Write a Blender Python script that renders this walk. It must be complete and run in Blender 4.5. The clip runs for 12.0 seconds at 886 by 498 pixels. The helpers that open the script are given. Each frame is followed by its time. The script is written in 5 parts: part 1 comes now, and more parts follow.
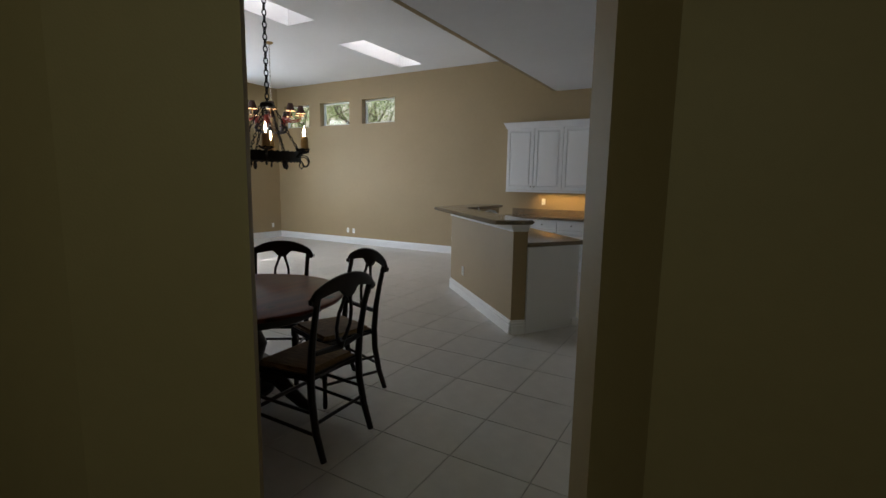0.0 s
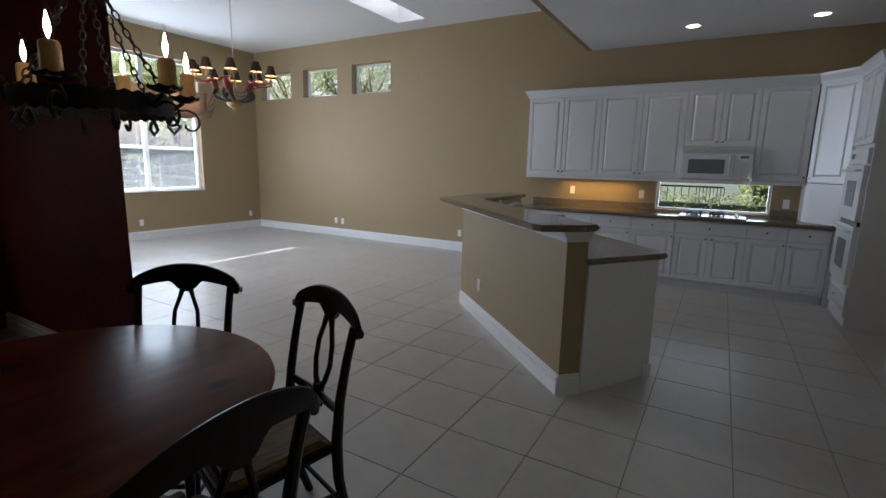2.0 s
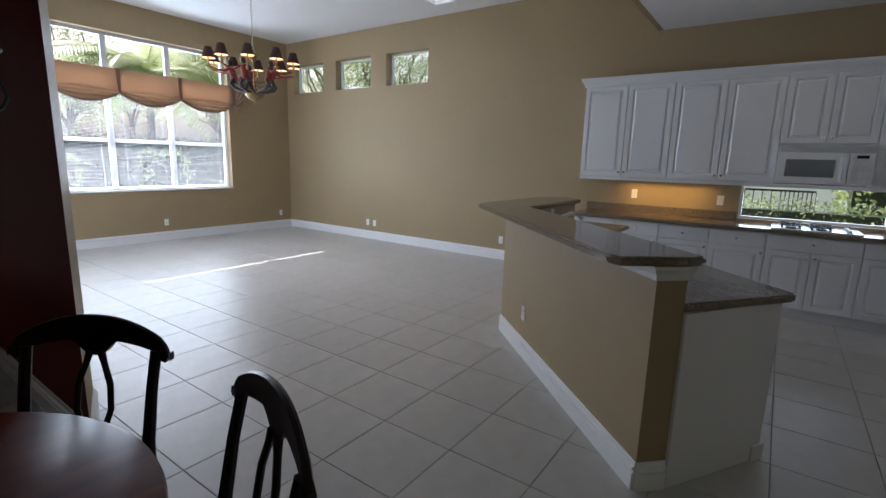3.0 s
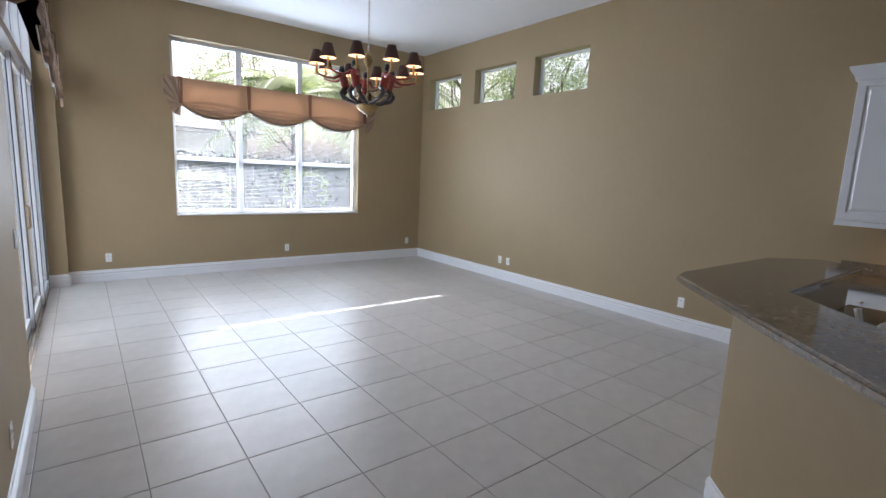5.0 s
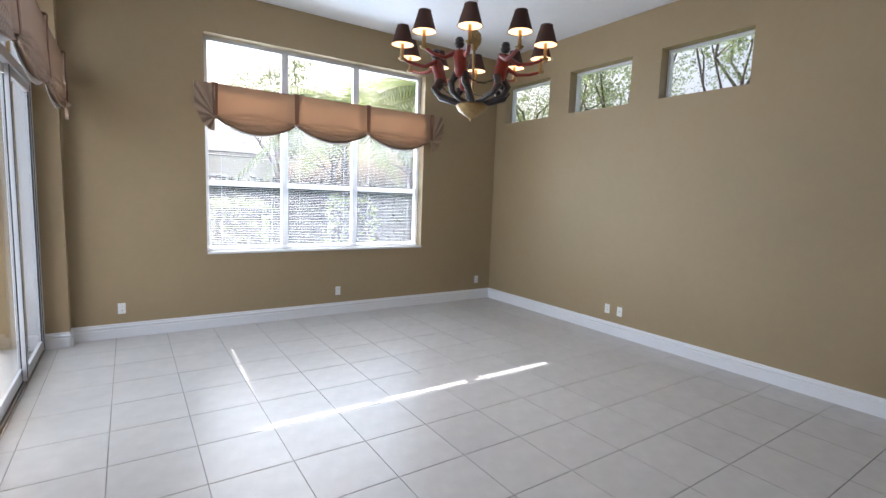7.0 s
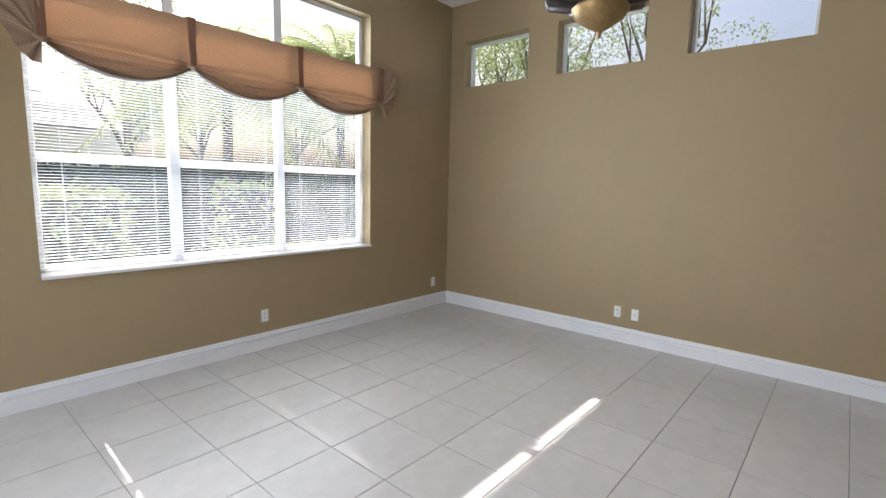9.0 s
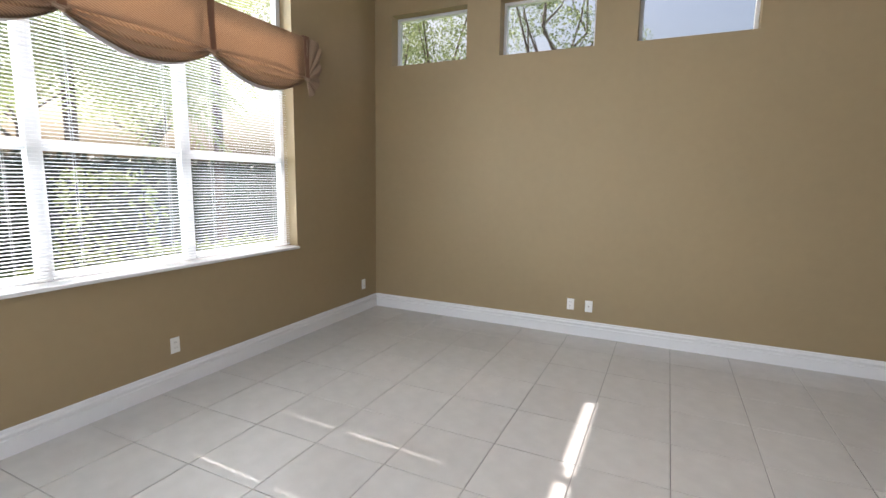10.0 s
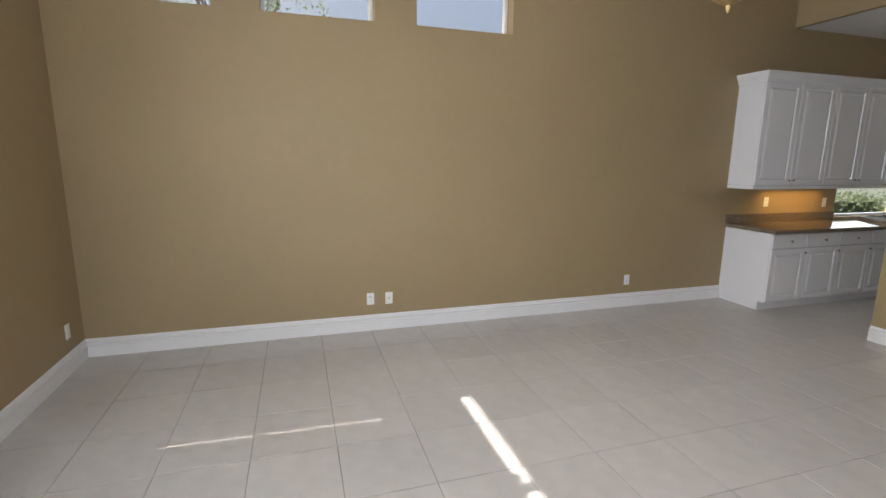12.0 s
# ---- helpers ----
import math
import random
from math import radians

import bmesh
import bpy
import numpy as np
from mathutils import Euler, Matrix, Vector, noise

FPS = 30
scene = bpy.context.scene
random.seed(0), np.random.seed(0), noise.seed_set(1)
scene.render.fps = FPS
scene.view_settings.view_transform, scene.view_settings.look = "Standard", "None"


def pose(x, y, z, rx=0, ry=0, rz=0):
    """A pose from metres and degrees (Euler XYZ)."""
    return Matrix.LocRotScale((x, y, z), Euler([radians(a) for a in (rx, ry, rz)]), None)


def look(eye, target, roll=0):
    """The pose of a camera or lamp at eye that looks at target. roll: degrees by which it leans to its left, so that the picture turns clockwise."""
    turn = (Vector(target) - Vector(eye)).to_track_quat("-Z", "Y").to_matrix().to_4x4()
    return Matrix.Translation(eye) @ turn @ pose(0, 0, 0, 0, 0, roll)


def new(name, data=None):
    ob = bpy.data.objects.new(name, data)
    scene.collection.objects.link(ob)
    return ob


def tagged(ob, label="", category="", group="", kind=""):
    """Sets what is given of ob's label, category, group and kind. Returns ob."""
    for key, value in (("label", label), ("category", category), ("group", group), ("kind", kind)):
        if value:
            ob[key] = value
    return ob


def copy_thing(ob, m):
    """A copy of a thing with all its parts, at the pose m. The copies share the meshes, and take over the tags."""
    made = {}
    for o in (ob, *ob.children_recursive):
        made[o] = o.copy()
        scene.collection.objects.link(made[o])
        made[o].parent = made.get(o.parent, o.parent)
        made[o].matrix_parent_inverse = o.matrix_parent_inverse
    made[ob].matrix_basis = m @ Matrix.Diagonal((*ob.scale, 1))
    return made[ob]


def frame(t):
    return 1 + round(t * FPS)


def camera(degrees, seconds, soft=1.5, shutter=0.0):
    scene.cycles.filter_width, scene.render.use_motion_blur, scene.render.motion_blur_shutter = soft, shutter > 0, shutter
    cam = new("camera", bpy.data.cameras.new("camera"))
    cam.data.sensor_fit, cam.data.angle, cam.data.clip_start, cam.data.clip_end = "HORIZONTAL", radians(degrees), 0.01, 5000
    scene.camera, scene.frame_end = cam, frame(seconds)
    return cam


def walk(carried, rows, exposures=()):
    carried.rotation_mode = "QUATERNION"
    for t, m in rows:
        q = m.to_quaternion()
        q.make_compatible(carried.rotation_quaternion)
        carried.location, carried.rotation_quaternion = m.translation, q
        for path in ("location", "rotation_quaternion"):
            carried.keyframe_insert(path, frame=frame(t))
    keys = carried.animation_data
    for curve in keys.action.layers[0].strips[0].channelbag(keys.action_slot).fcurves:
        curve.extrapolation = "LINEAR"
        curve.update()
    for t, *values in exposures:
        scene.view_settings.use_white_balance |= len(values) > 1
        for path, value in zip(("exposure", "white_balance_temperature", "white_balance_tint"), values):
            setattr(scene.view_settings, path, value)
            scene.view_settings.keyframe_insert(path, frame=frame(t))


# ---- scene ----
cam = camera(86.5, 12.0)
PATH = [
    (0, (0.449, 0.03, 1.494), (-0.552, 1.738, 1.213), 0.9),
    (0.5, (0.196, 0.345, 1.485), (-0.764, 2.074, 1.188), 0.8),
    (1, (-0.047, 0.647, 1.501), (-0.987, 2.382, 1.178), 1.1),
    (1.5, (-0.267, 0.995, 1.485), (-1.223, 2.719, 1.148), 1.1),
    (2, (-0.463, 1.381, 1.489), (-1.454, 3.082, 1.137), 1.3),
    (2.5, (-0.654, 1.769, 1.497), (-1.708, 3.429, 1.133), 1.4),
    (4.5, (-1.638, 3.042, 1.592), (-3.086, 4.38, 1.254), 2.4),
    (5, (-1.928, 3.362, 1.597), (-3.495, 4.57, 1.289), 2.5),
    (5.5, (-2.288, 3.56, 1.616), (-3.93, 4.668, 1.338), 2.6),
    (6, (-2.69, 3.628, 1.603), (-4.366, 4.693, 1.361), 2.6),
    (6.5, (-3.154, 3.644, 1.618), (-4.823, 4.722, 1.391), 2.3),
    (8.5, (-5.026, 3.845, 1.55), (-6.473, 5.204, 1.313), 1.8),
    (9, (-5.534, 3.837, 1.545), (-6.828, 5.341, 1.285), 1.3),
    (9.5, (-6.012, 3.859, 1.536), (-7.109, 5.507, 1.251), 1.1),
    (10, (-6.445, 3.877, 1.518), (-7.292, 5.667, 1.234), 0.9),
    (10.5, (-6.855, 3.960, 1.530), (-7.384, 5.866, 1.241), 0.9),
    (11, (-7.185, 4.080, 1.556), (-7.393, 6.043, 1.236), 0.8),
    (11.5, (-7.55, 4.175, 1.590), (-7.340, 6.132, 1.251), 0.6),
    (12, (-7.88, 4.293, 1.620), (-7.30, 6.165, 1.250), 0.6),
]
walk(cam, [(t, look(eye, target, roll)) for t, eye, target, roll in PATH],
     exposures=[(0, 0.95, 6250, 14), (2.5, 0.99, 5800, 17), (5.5, 1.06, 5780, 18), (8.5, 1.06, 6150, 18), (12, 1.02, 6600, 18)])

# ---- light ----
SUN_EL, SUN_AZ = radians(46.5), radians(178.0)
world = bpy.data.worlds.new("world")
scene.world = world
world.use_nodes = True
_wn, _wl = world.node_tree.nodes, world.node_tree.links
_sky = _wn.new("ShaderNodeTexSky")
_sky.sky_type = "NISHITA"
_sky.sun_disc = False
_sky.sun_elevation = SUN_EL
_sky.dust_density = 10.0
_sky.ozone_density = 0.0
_sky.sun_rotation = radians(90) - SUN_AZ
_bg = _wn["Background"]
_bg.inputs["Strength"].default_value = 0.15
_wl.new(_sky.outputs[0], _bg.inputs["Color"])
sun = new("sun", bpy.data.lights.new("sun", "SUN"))
sun.data.energy = 5.0
sun.data.angle = radians(0.5)
sun.data.color = (1.0, 0.95, 0.87)
_sd = Vector((math.cos(SUN_EL) * math.cos(SUN_AZ), math.cos(SUN_EL) * math.sin(SUN_AZ), math.sin(SUN_EL)))
sun.matrix_world = look(tuple(_sd * 30), (0, 0, 0))


def area_lamp(name, place, target, sx, sy, watts, colour, spread=140):
    ob = new(name, bpy.data.lights.new(name, "AREA"))
    ob.data.shape, ob.data.size, ob.data.size_y = "RECTANGLE", sx, sy
    ob.data.energy, ob.data.color = watts, colour
    ob.data.spread = radians(spread)
    ob.matrix_world = look(place, target)
    return ob


DAY = (0.81, 0.92, 1.0)
area_lamp("daylight_west", (-9.86, 5.86, 2.1), (-8.0, 5.86, 2.0), 2.8, 2.4, 84, DAY)
area_lamp("daylight_south", (-7.9, 2.70, 1.7), (-8.0, 4.0, 1.45), 3.0, 3.2, 33, DAY, 130)
area_lamp("daylight_dining", (-5.9, 1.75, 1.45), (-4.0, 1.75, 1.3), 1.4, 1.6, 0.18, DAY)
# unseen fill lamp, without a fixture, added to brighten the dark hall walls
area_lamp("hall_fill", (0.3, -1.6, 2.3), (-0.2, 1.2, 1.2), 1.2, 1.0, 2.5, (0.82, 0.94, 0.60))
area_lamp("daylight_backsplash", (-0.57, 8.86, 1.15), (-0.57, 7.0, 0.9), 1.3, 0.42, 3, DAY)


# ---- materials ----
def mat(name, colour, rough=0.5, metal=0.0, grain=0.0, scale=8.0, bump=0.0, bscale=60.0, spec=0.5, obj_var=0.0, coat=0.0, stretch=(1, 1, 1)):
    m = bpy.data.materials.new(name)
    m.use_nodes = True
    n, l = m.node_tree.nodes, m.node_tree.links
    b = n["Principled BSDF"]
    b.inputs["Roughness"].default_value = rough
    b.inputs["Metallic"].default_value = metal
    b.inputs["Specular IOR Level"].default_value = spec
    b.inputs["Coat Weight"].default_value = coat
    b.inputs["Coat Roughness"].default_value = 0.08
    tc = n.new("ShaderNodeTexCoord")
    mp = n.new("ShaderNodeMapping")
    mp.inputs["Scale"].default_value = stretch
    l.new(tc.outputs["Object"], mp.inputs["Vector"])
    out = None
    if grain > 0:
        t1 = n.new("ShaderNodeTexNoise")
        t1.inputs["Scale"].default_value = scale
        t1.inputs["Detail"].default_value = 6
        l.new(mp.outputs[0], t1.inputs["Vector"])
        t2 = n.new("ShaderNodeTexNoise")
        t2.inputs["Scale"].default_value = scale * 0.13
        t2.inputs["Detail"].default_value = 2
        l.new(mp.outputs[0], t2.inputs["Vector"])
        ad = n.new("ShaderNodeMath")
        ad.operation = "ADD"
        l.new(t1.outputs[0], ad.inputs[0])
        l.new(t2.outputs[0], ad.inputs[1])
        mr = n.new("ShaderNodeMapRange")
        mr.inputs["From Min"].default_value, mr.inputs["From Max"].default_value = 0.6, 1.4
        mr.inputs["To Min"].default_value, mr.inputs["To Max"].default_value = 1 - grain, 1 + grain
        l.new(ad.outputs[0], mr.inputs["Value"])
        out = mr.outputs[0]
    if obj_var > 0:
        oi = n.new("ShaderNodeObjectInfo")
        m2 = n.new("ShaderNodeMapRange")
        m2.inputs["To Min"].default_value, m2.inputs["To Max"].default_value = 1 - obj_var, 1 + obj_var
        l.new(oi.outputs["Random"], m2.inputs["Value"])
        if out is None:
            out = m2.outputs[0]
        else:
            mu = n.new("ShaderNodeMath")
            mu.operation = "MULTIPLY"
            l.new(out, mu.inputs[0])
            l.new(m2.outputs[0], mu.inputs[1])
            out = mu.outputs[0]
    if out is None:
        b.inputs["Base Color"].default_value = (*colour, 1)
    else:
        vm = n.new("ShaderNodeVectorMath")
        vm.operation = "SCALE"
        vm.inputs[0].default_value = colour
        l.new(out, vm.inputs["Scale"])
        l.new(vm.outputs[0], b.inputs["Base Color"])
    if bump > 0:
        t3 = n.new("ShaderNodeTexNoise")
        t3.inputs["Scale"].default_value = bscale
        t3.inputs["Detail"].default_value = 3
        l.new(mp.outputs[0], t3.inputs["Vector"])
        bp = n.new("ShaderNodeBump")
        bp.inputs["Strength"].default_value = bump
        bp.inputs["Distance"].default_value = 0.01
        l.new(t3.outputs[0], bp.inputs["Height"])
        l.new(bp.outputs[0], b.inputs["Normal"])
    return m


def ramp_mat(name, stops, rough, scale, detail=8, stretch=(1, 1, 1), bump=0.0, wave=False, coat=0.0, distort=0.0, obj_var=0.0):
    m = mat(name, (0.5, 0.5, 0.5), rough, coat=coat)
    n, l = m.node_tree.nodes, m.node_tree.links
    b = n["Principled BSDF"]
    mp = [x for x in n if x.bl_idname == "ShaderNodeMapping"][0]
    mp.inputs["Scale"].default_value = stretch
    t = n.new("ShaderNodeTexWave" if wave else "ShaderNodeTexNoise")
    t.inputs["Scale"].default_value = scale
    t.inputs["Detail"].default_value = detail
    t.inputs["Distortion"].default_value = distort
    l.new(mp.outputs[0], t.inputs["Vector"])
    r = n.new("ShaderNodeValToRGB")
    els = r.color_ramp.elements
    els[0].position, els[0].color = stops[0][0], (*stops[0][1], 1)
    els[1].position, els[1].color = stops[-1][0], (*stops[-1][1], 1)
    for p, c in stops[1:-1]:
        e = els.new(p)
        e.color = (*c, 1)
    l.new(t.outputs["Color" if wave else 0], r.inputs[0])
    l.new(r.outputs[0], b.inputs["Base Color"])
    if bump > 0:
        bp = n.new("ShaderNodeBump")
        bp.inputs["Strength"].default_value = bump
        bp.inputs["Distance"].default_value = 0.01
        l.new(t.outputs[0], bp.inputs["Height"])
        l.new(bp.outputs[0], b.inputs["Normal"])
    return m


def glow(name, colour, strength):
    m = bpy.data.materials.new(name)
    m.use_nodes = True
    b = m.node_tree.nodes["Principled BSDF"]
    b.inputs["Base Color"].default_value = (*colour, 1)
    b.inputs["Emission Color"].default_value = (*colour, 1)
    b.inputs["Emission Strength"].default_value = strength
    return m


def glass_mat(name):
    m = bpy.data.materials.new(name)
    m.use_nodes = True
    n, l = m.node_tree.nodes, m.node_tree.links
    n.remove(n["Principled BSDF"])
    tr = n.new("ShaderNodeBsdfTransparent")
    gl = n.new("ShaderNodeBsdfGlossy")
    mx = n.new("ShaderNodeMixShader")
    lw = n.new("ShaderNodeLayerWeight")
    lw.inputs[0].default_value = 0.5
    pw = n.new("ShaderNodeMath")
    pw.operation = "POWER"
    pw.inputs[1].default_value = 6.0
    mr = n.new("ShaderNodeMapRange")
    mr.inputs["To Min"].default_value = 0.035
    mr.inputs["To Max"].default_value = 0.5
    tr.inputs[0].default_value = (0.95, 0.97, 0.96, 1)
    gl.inputs["Roughness"].default_value = 0.02
    l.new(lw.outputs["Facing"], pw.inputs[0])
    l.new(pw.outputs[0], mr.inputs["Value"])
    l.new(mr.outputs[0], mx.inputs[0])
    l.new(tr.outputs[0], mx.inputs[1])
    l.new(gl.outputs[0], mx.inputs[2])
    l.new(mx.outputs[0], n["Material Output"].inputs[0])
    return m


M_TAN = mat("tan_wall_paint", (0.354, 0.265, 0.147), 0.55, grain=0.035, scale=14, bump=0.08, bscale=140, spec=0.35)
M_RED = mat("red_wall_paint", (0.16, 0.014, 0.011), 0.6, grain=0.05, scale=12, bump=0.08, bscale=140, spec=0.35)
M_CEIL = mat("white_ceiling_paint", (0.84, 0.85, 0.87), 0.8, grain=0.02, scale=10, bump=0.15, bscale=180, spec=0.2)
M_TRIM = mat("white_trim_paint", (0.80, 0.80, 0.80), 0.35, grain=0.02, scale=20)
M_CAB = mat("white_thermofoil", (0.78, 0.78, 0.79), 0.22, grain=0.012, scale=9, bump=0.01, bscale=12)
M_APPL = mat("white_enamel", (0.80, 0.80, 0.81), 0.14, grain=0.01, scale=6)
M_PLATE = mat("ivory_plastic", (0.82, 0.82, 0.79), 0.35, grain=0.01)
M_TILE = mat("beige_porcelain_tile", (0.575, 0.558, 0.53), 0.36, grain=0.10, scale=9, bump=0.05, bscale=30, obj_var=0.03)
M_GROUT = mat("dark_grout", (0.31, 0.30, 0.285), 0.9, grain=0.3, scale=25)
M_STONE = ramp_mat("brown_granite", [(0.25, (0.08, 0.055, 0.04)), (0.45, (0.24, 0.18, 0.12)), (0.6, (0.15, 0.13, 0.10)), (0.75, (0.42, 0.33, 0.22))], 0.09, 22, 9, distort=1.2)
M_WOOD = ramp_mat("red_brown_pine", [(0.25, (0.085, 0.014, 0.007)), (0.55, (0.145, 0.028, 0.013)), (0.85, (0.20, 0.050, 0.022))], 0.33, 1.6, 6, (9, 1.0, 1), distort=0.5)
_n, _l = M_WOOD.node_tree.nodes, M_WOOD.node_tree.links
_n["Principled BSDF"].inputs["Specular IOR Level"].default_value = 0.2
_tc = [x for x in _n if x.bl_idname == "ShaderNodeTexCoord"][0]
_vo, _mr, _mx, _mp = _n.new("ShaderNodeTexVoronoi"), _n.new("ShaderNodeMapRange"), _n.new("ShaderNodeMix"), _n.new("ShaderNodeMapping")
_mp.inputs["Scale"].default_value = (5.2, 3.4, 0.01)
_vo.inputs["Scale"].default_value = 1.0
_mr.inputs["From Min"].default_value, _mr.inputs["From Max"].default_value = 0.08, 0.20
_mx.data_type = "RGBA"
_mx.inputs[6].default_value = (0.016, 0.006, 0.004, 1)
_l.new(_tc.outputs["Object"], _mp.inputs["Vector"])
_l.new(_mp.outputs[0], _vo.inputs["Vector"])
_l.new(_vo.outputs["Distance"], _mr.inputs["Value"])
_l.new(_mr.outputs[0], _mx.inputs[0])
_rp = [x for x in _n if x.bl_idname == "ShaderNodeValToRGB"][0]
_l.new(_rp.outputs[0], _mx.inputs[7])
_l.new(_mx.outputs[2], _n["Principled BSDF"].inputs["Base Color"])
M_DARKWOOD = mat("near_black_wood", (0.010, 0.0055, 0.0045), 0.36, spec=0.3, grain=0.35, scale=30, bump=0.05, stretch=(1, 1, 0.2))
M_RUSH = ramp_mat("woven_rush", [(0.3, (0.13, 0.072, 0.028)), (0.7, (0.29, 0.18, 0.075))], 0.75, 120, 3, (1, 0.1, 1), bump=0.5)
M_IRON = mat("black_wrought_iron", (0.012, 0.012, 0.013), 0.5, metal=0.4, grain=0.3, scale=60, bump=0.3, bscale=150)
M_WAX = mat("ivory_wax", (0.62, 0.40, 0.16), 0.5, grain=0.12, scale=30)
M_BULB = glow("lit_filament", (1.0, 0.74, 0.44), 26.0)
M_LENS = glow("lit_lens", (1.0, 0.86, 0.66), 3.0)
M_ALUGREY = mat("grey_white_aluminium", (0.60, 0.61, 0.62), 0.4, grain=0.04, scale=25)
M_GASKET = mat("black_rubber", (0.02, 0.02, 0.021), 0.6, grain=0.1)
M_ALU = mat("white_aluminium", (0.72, 0.73, 0.74), 0.4, metal=0.0, grain=0.04, scale=25)
M_MARBLE = mat("white_marble_sill", (0.74, 0.73, 0.72), 0.25, grain=0.05, scale=8)
M_SLAT = mat("white_blind_slat", (0.85, 0.85, 0.85), 0.4)
_n, _l = M_SLAT.node_tree.nodes, M_SLAT.node_tree.links
_t, _m = _n.new("ShaderNodeBsdfTranslucent"), _n.new("ShaderNodeMixShader")
_t.inputs[0].default_value = (0.85, 0.87, 0.88, 1)
_m.inputs[0].default_value = 0.35
_l.new(_n["Principled BSDF"].outputs[0], _m.inputs[1])
_l.new(_t.outputs[0], _m.inputs[2])
_l.new(_m.outputs[0], _n["Material Output"].inputs[0])
M_CHROME = mat("brushed_nickel", (0.60, 0.57, 0.52), 0.25, metal=1.0)
M_BLACKGL = mat("black_glass", (0.015, 0.015, 0.017), 0.06)
M_GREYGL = mat("grey_oven_glass", (0.20, 0.205, 0.22), 0.15, grain=0.05)
M_GLASS = glass_mat("window_glass")
M_LEAF = mat("green_leaves", (0.105, 0.14, 0.075), 0.5, grain=0.5, scale=2.5)
M_LEAF2 = mat("yellow_green_leaves", (0.30, 0.34, 0.10), 0.5, grain=0.4, scale=2.5)
# colour of the dark foliage, and of the painted shade inside every hedge
M_LEAF3 = mat("dark_leaves_and_core_shade", (0.022, 0.036, 0.020), 0.45, grain=0.5, scale=2.5)
for _lm in (M_LEAF, M_LEAF2):
    _n, _l = _lm.node_tree.nodes, _lm.node_tree.links
    _t, _m = _n.new("ShaderNodeBsdfTranslucent"), _n.new("ShaderNodeMixShader")
    _t.inputs[0].default_value = (0.36, 0.44, 0.20, 1) if _lm is not M_LEAF3 else (0.05, 0.08, 0.03, 1)
    _m.inputs[0].default_value = 0.45
    _l.new(_n["Principled BSDF"].outputs[0], _m.inputs[1])
    _l.new(_t.outputs[0], _m.inputs[2])
    _l.new(_m.outputs[0], _n["Material Output"].inputs[0])
M_BARK = mat("grey_bark", (0.13, 0.10, 0.08), 0.9, grain=0.35, scale=12, bump=0.6, bscale=20)
M_LAWN = mat("lawn", (0.09, 0.14, 0.035), 0.9, grain=0.35, scale=6, bump=0.5, bscale=80)
M_PAVER = mat("pale_paver", (0.36, 0.32, 0.28), 0.8, grain=0.12, scale=12, bump=0.2, obj_var=0.08)
M_WHITEWALL = mat("white_stucco", (0.80, 0.80, 0.80), 0.85, grain=0.04, scale=8)
M_STUCCO = mat("cream_stucco", (0.62, 0.57, 0.48), 0.85, grain=0.06, scale=10, bump=0.4, bscale=60)
M_ROOF = mat("pale_roof_tile", (0.62, 0.60, 0.58), 0.8, grain=0.2, scale=6)
M_FABRIC = ramp_mat("terracotta_stripe_fabric", [(0.25, (0.245, 0.158, 0.100)), (0.75, (0.355, 0.245, 0.160))], 0.7, 42, 1, (0.45, 0.1, 1), bump=0.15, wave=True, distort=0.3)
[x for x in M_FABRIC.node_tree.nodes if x.bl_idname == "ShaderNodeTexWave"][0].bands_direction = "DIAGONAL"
M_STRAP = mat("brown_strap_fabric", (0.19, 0.092, 0.052), 0.8, grain=0.1, scale=60)
M_SHADE = mat("brown_lamp_shade", (0.075, 0.032, 0.022), 0.8, grain=0.12, scale=90)
M_SHADEIN = glow("lit_shade_lining", (1.0, 0.66, 0.33), 0.9)
M_GOLD = mat("antique_gold", (0.36, 0.24, 0.10), 0.4, metal=0.6, grain=0.3, scale=40)
M_FIGRED = mat("red_painted_resin", (0.23, 0.03, 0.018), 0.35, grain=0.35, scale=40)
M_FIGDARK = mat("dark_painted_resin", (0.03, 0.022, 0.02), 0.35, grain=0.35, scale=40)
M_WATER = mat("pool_water", (0.02, 0.28, 0.33), 0.05, bump=0.15, bscale=5)
M_STEEL = mat("sink_steel", (0.5, 0.5, 0.5), 0.3, metal=1.0)


# ---- mesh tools ----
def box(bm, x0, y0, z0, x1, y1, z1, bevel=0.0):
    vs = [bm.verts.new(p) for p in ((x0, y0, z0), (x1, y0, z0), (x1, y1, z0), (x0, y1, z0), (x0, y0, z1), (x1, y0, z1), (x1, y1, z1), (x0, y1, z1))]
    fs = [bm.faces.new([vs[i] for i in q]) for q in ((3, 2, 1, 0), (4, 5, 6, 7), (0, 1, 5, 4), (1, 2, 6, 5), (2, 3, 7, 6), (3, 0, 4, 7))]
    if bevel:
        es = list({e for f in fs for e in f.edges})
        bmesh.ops.bevel(bm, geom=es, offset=bevel, segments=2, affect="EDGES", profile=0.5)
    return vs


def mesh_of(bm, name, material, smooth=False):
    me = bpy.data.meshes.new(name)
    bm.normal_update()
    bm.to_mesh(me)
    bm.free()
    for mt in (material if isinstance(material, (list, tuple)) else [material]):
        me.materials.append(mt)
    if smooth:
        me.polygons.foreach_set("use_smooth", [True] * len(me.polygons))
        me.set_sharp_from_angle(angle=radians(38))
    return me


def part(name, bm, material, parent=None, label="", smooth=False, m=None):
    me = bm if isinstance(bm, bpy.types.Mesh) else mesh_of(bm, name, material, smooth)
    ob = new(name, me)
    if m is not None:
        ob.matrix_basis = m
    if parent is not None:
        ob.parent = parent
    return tagged(ob, label)


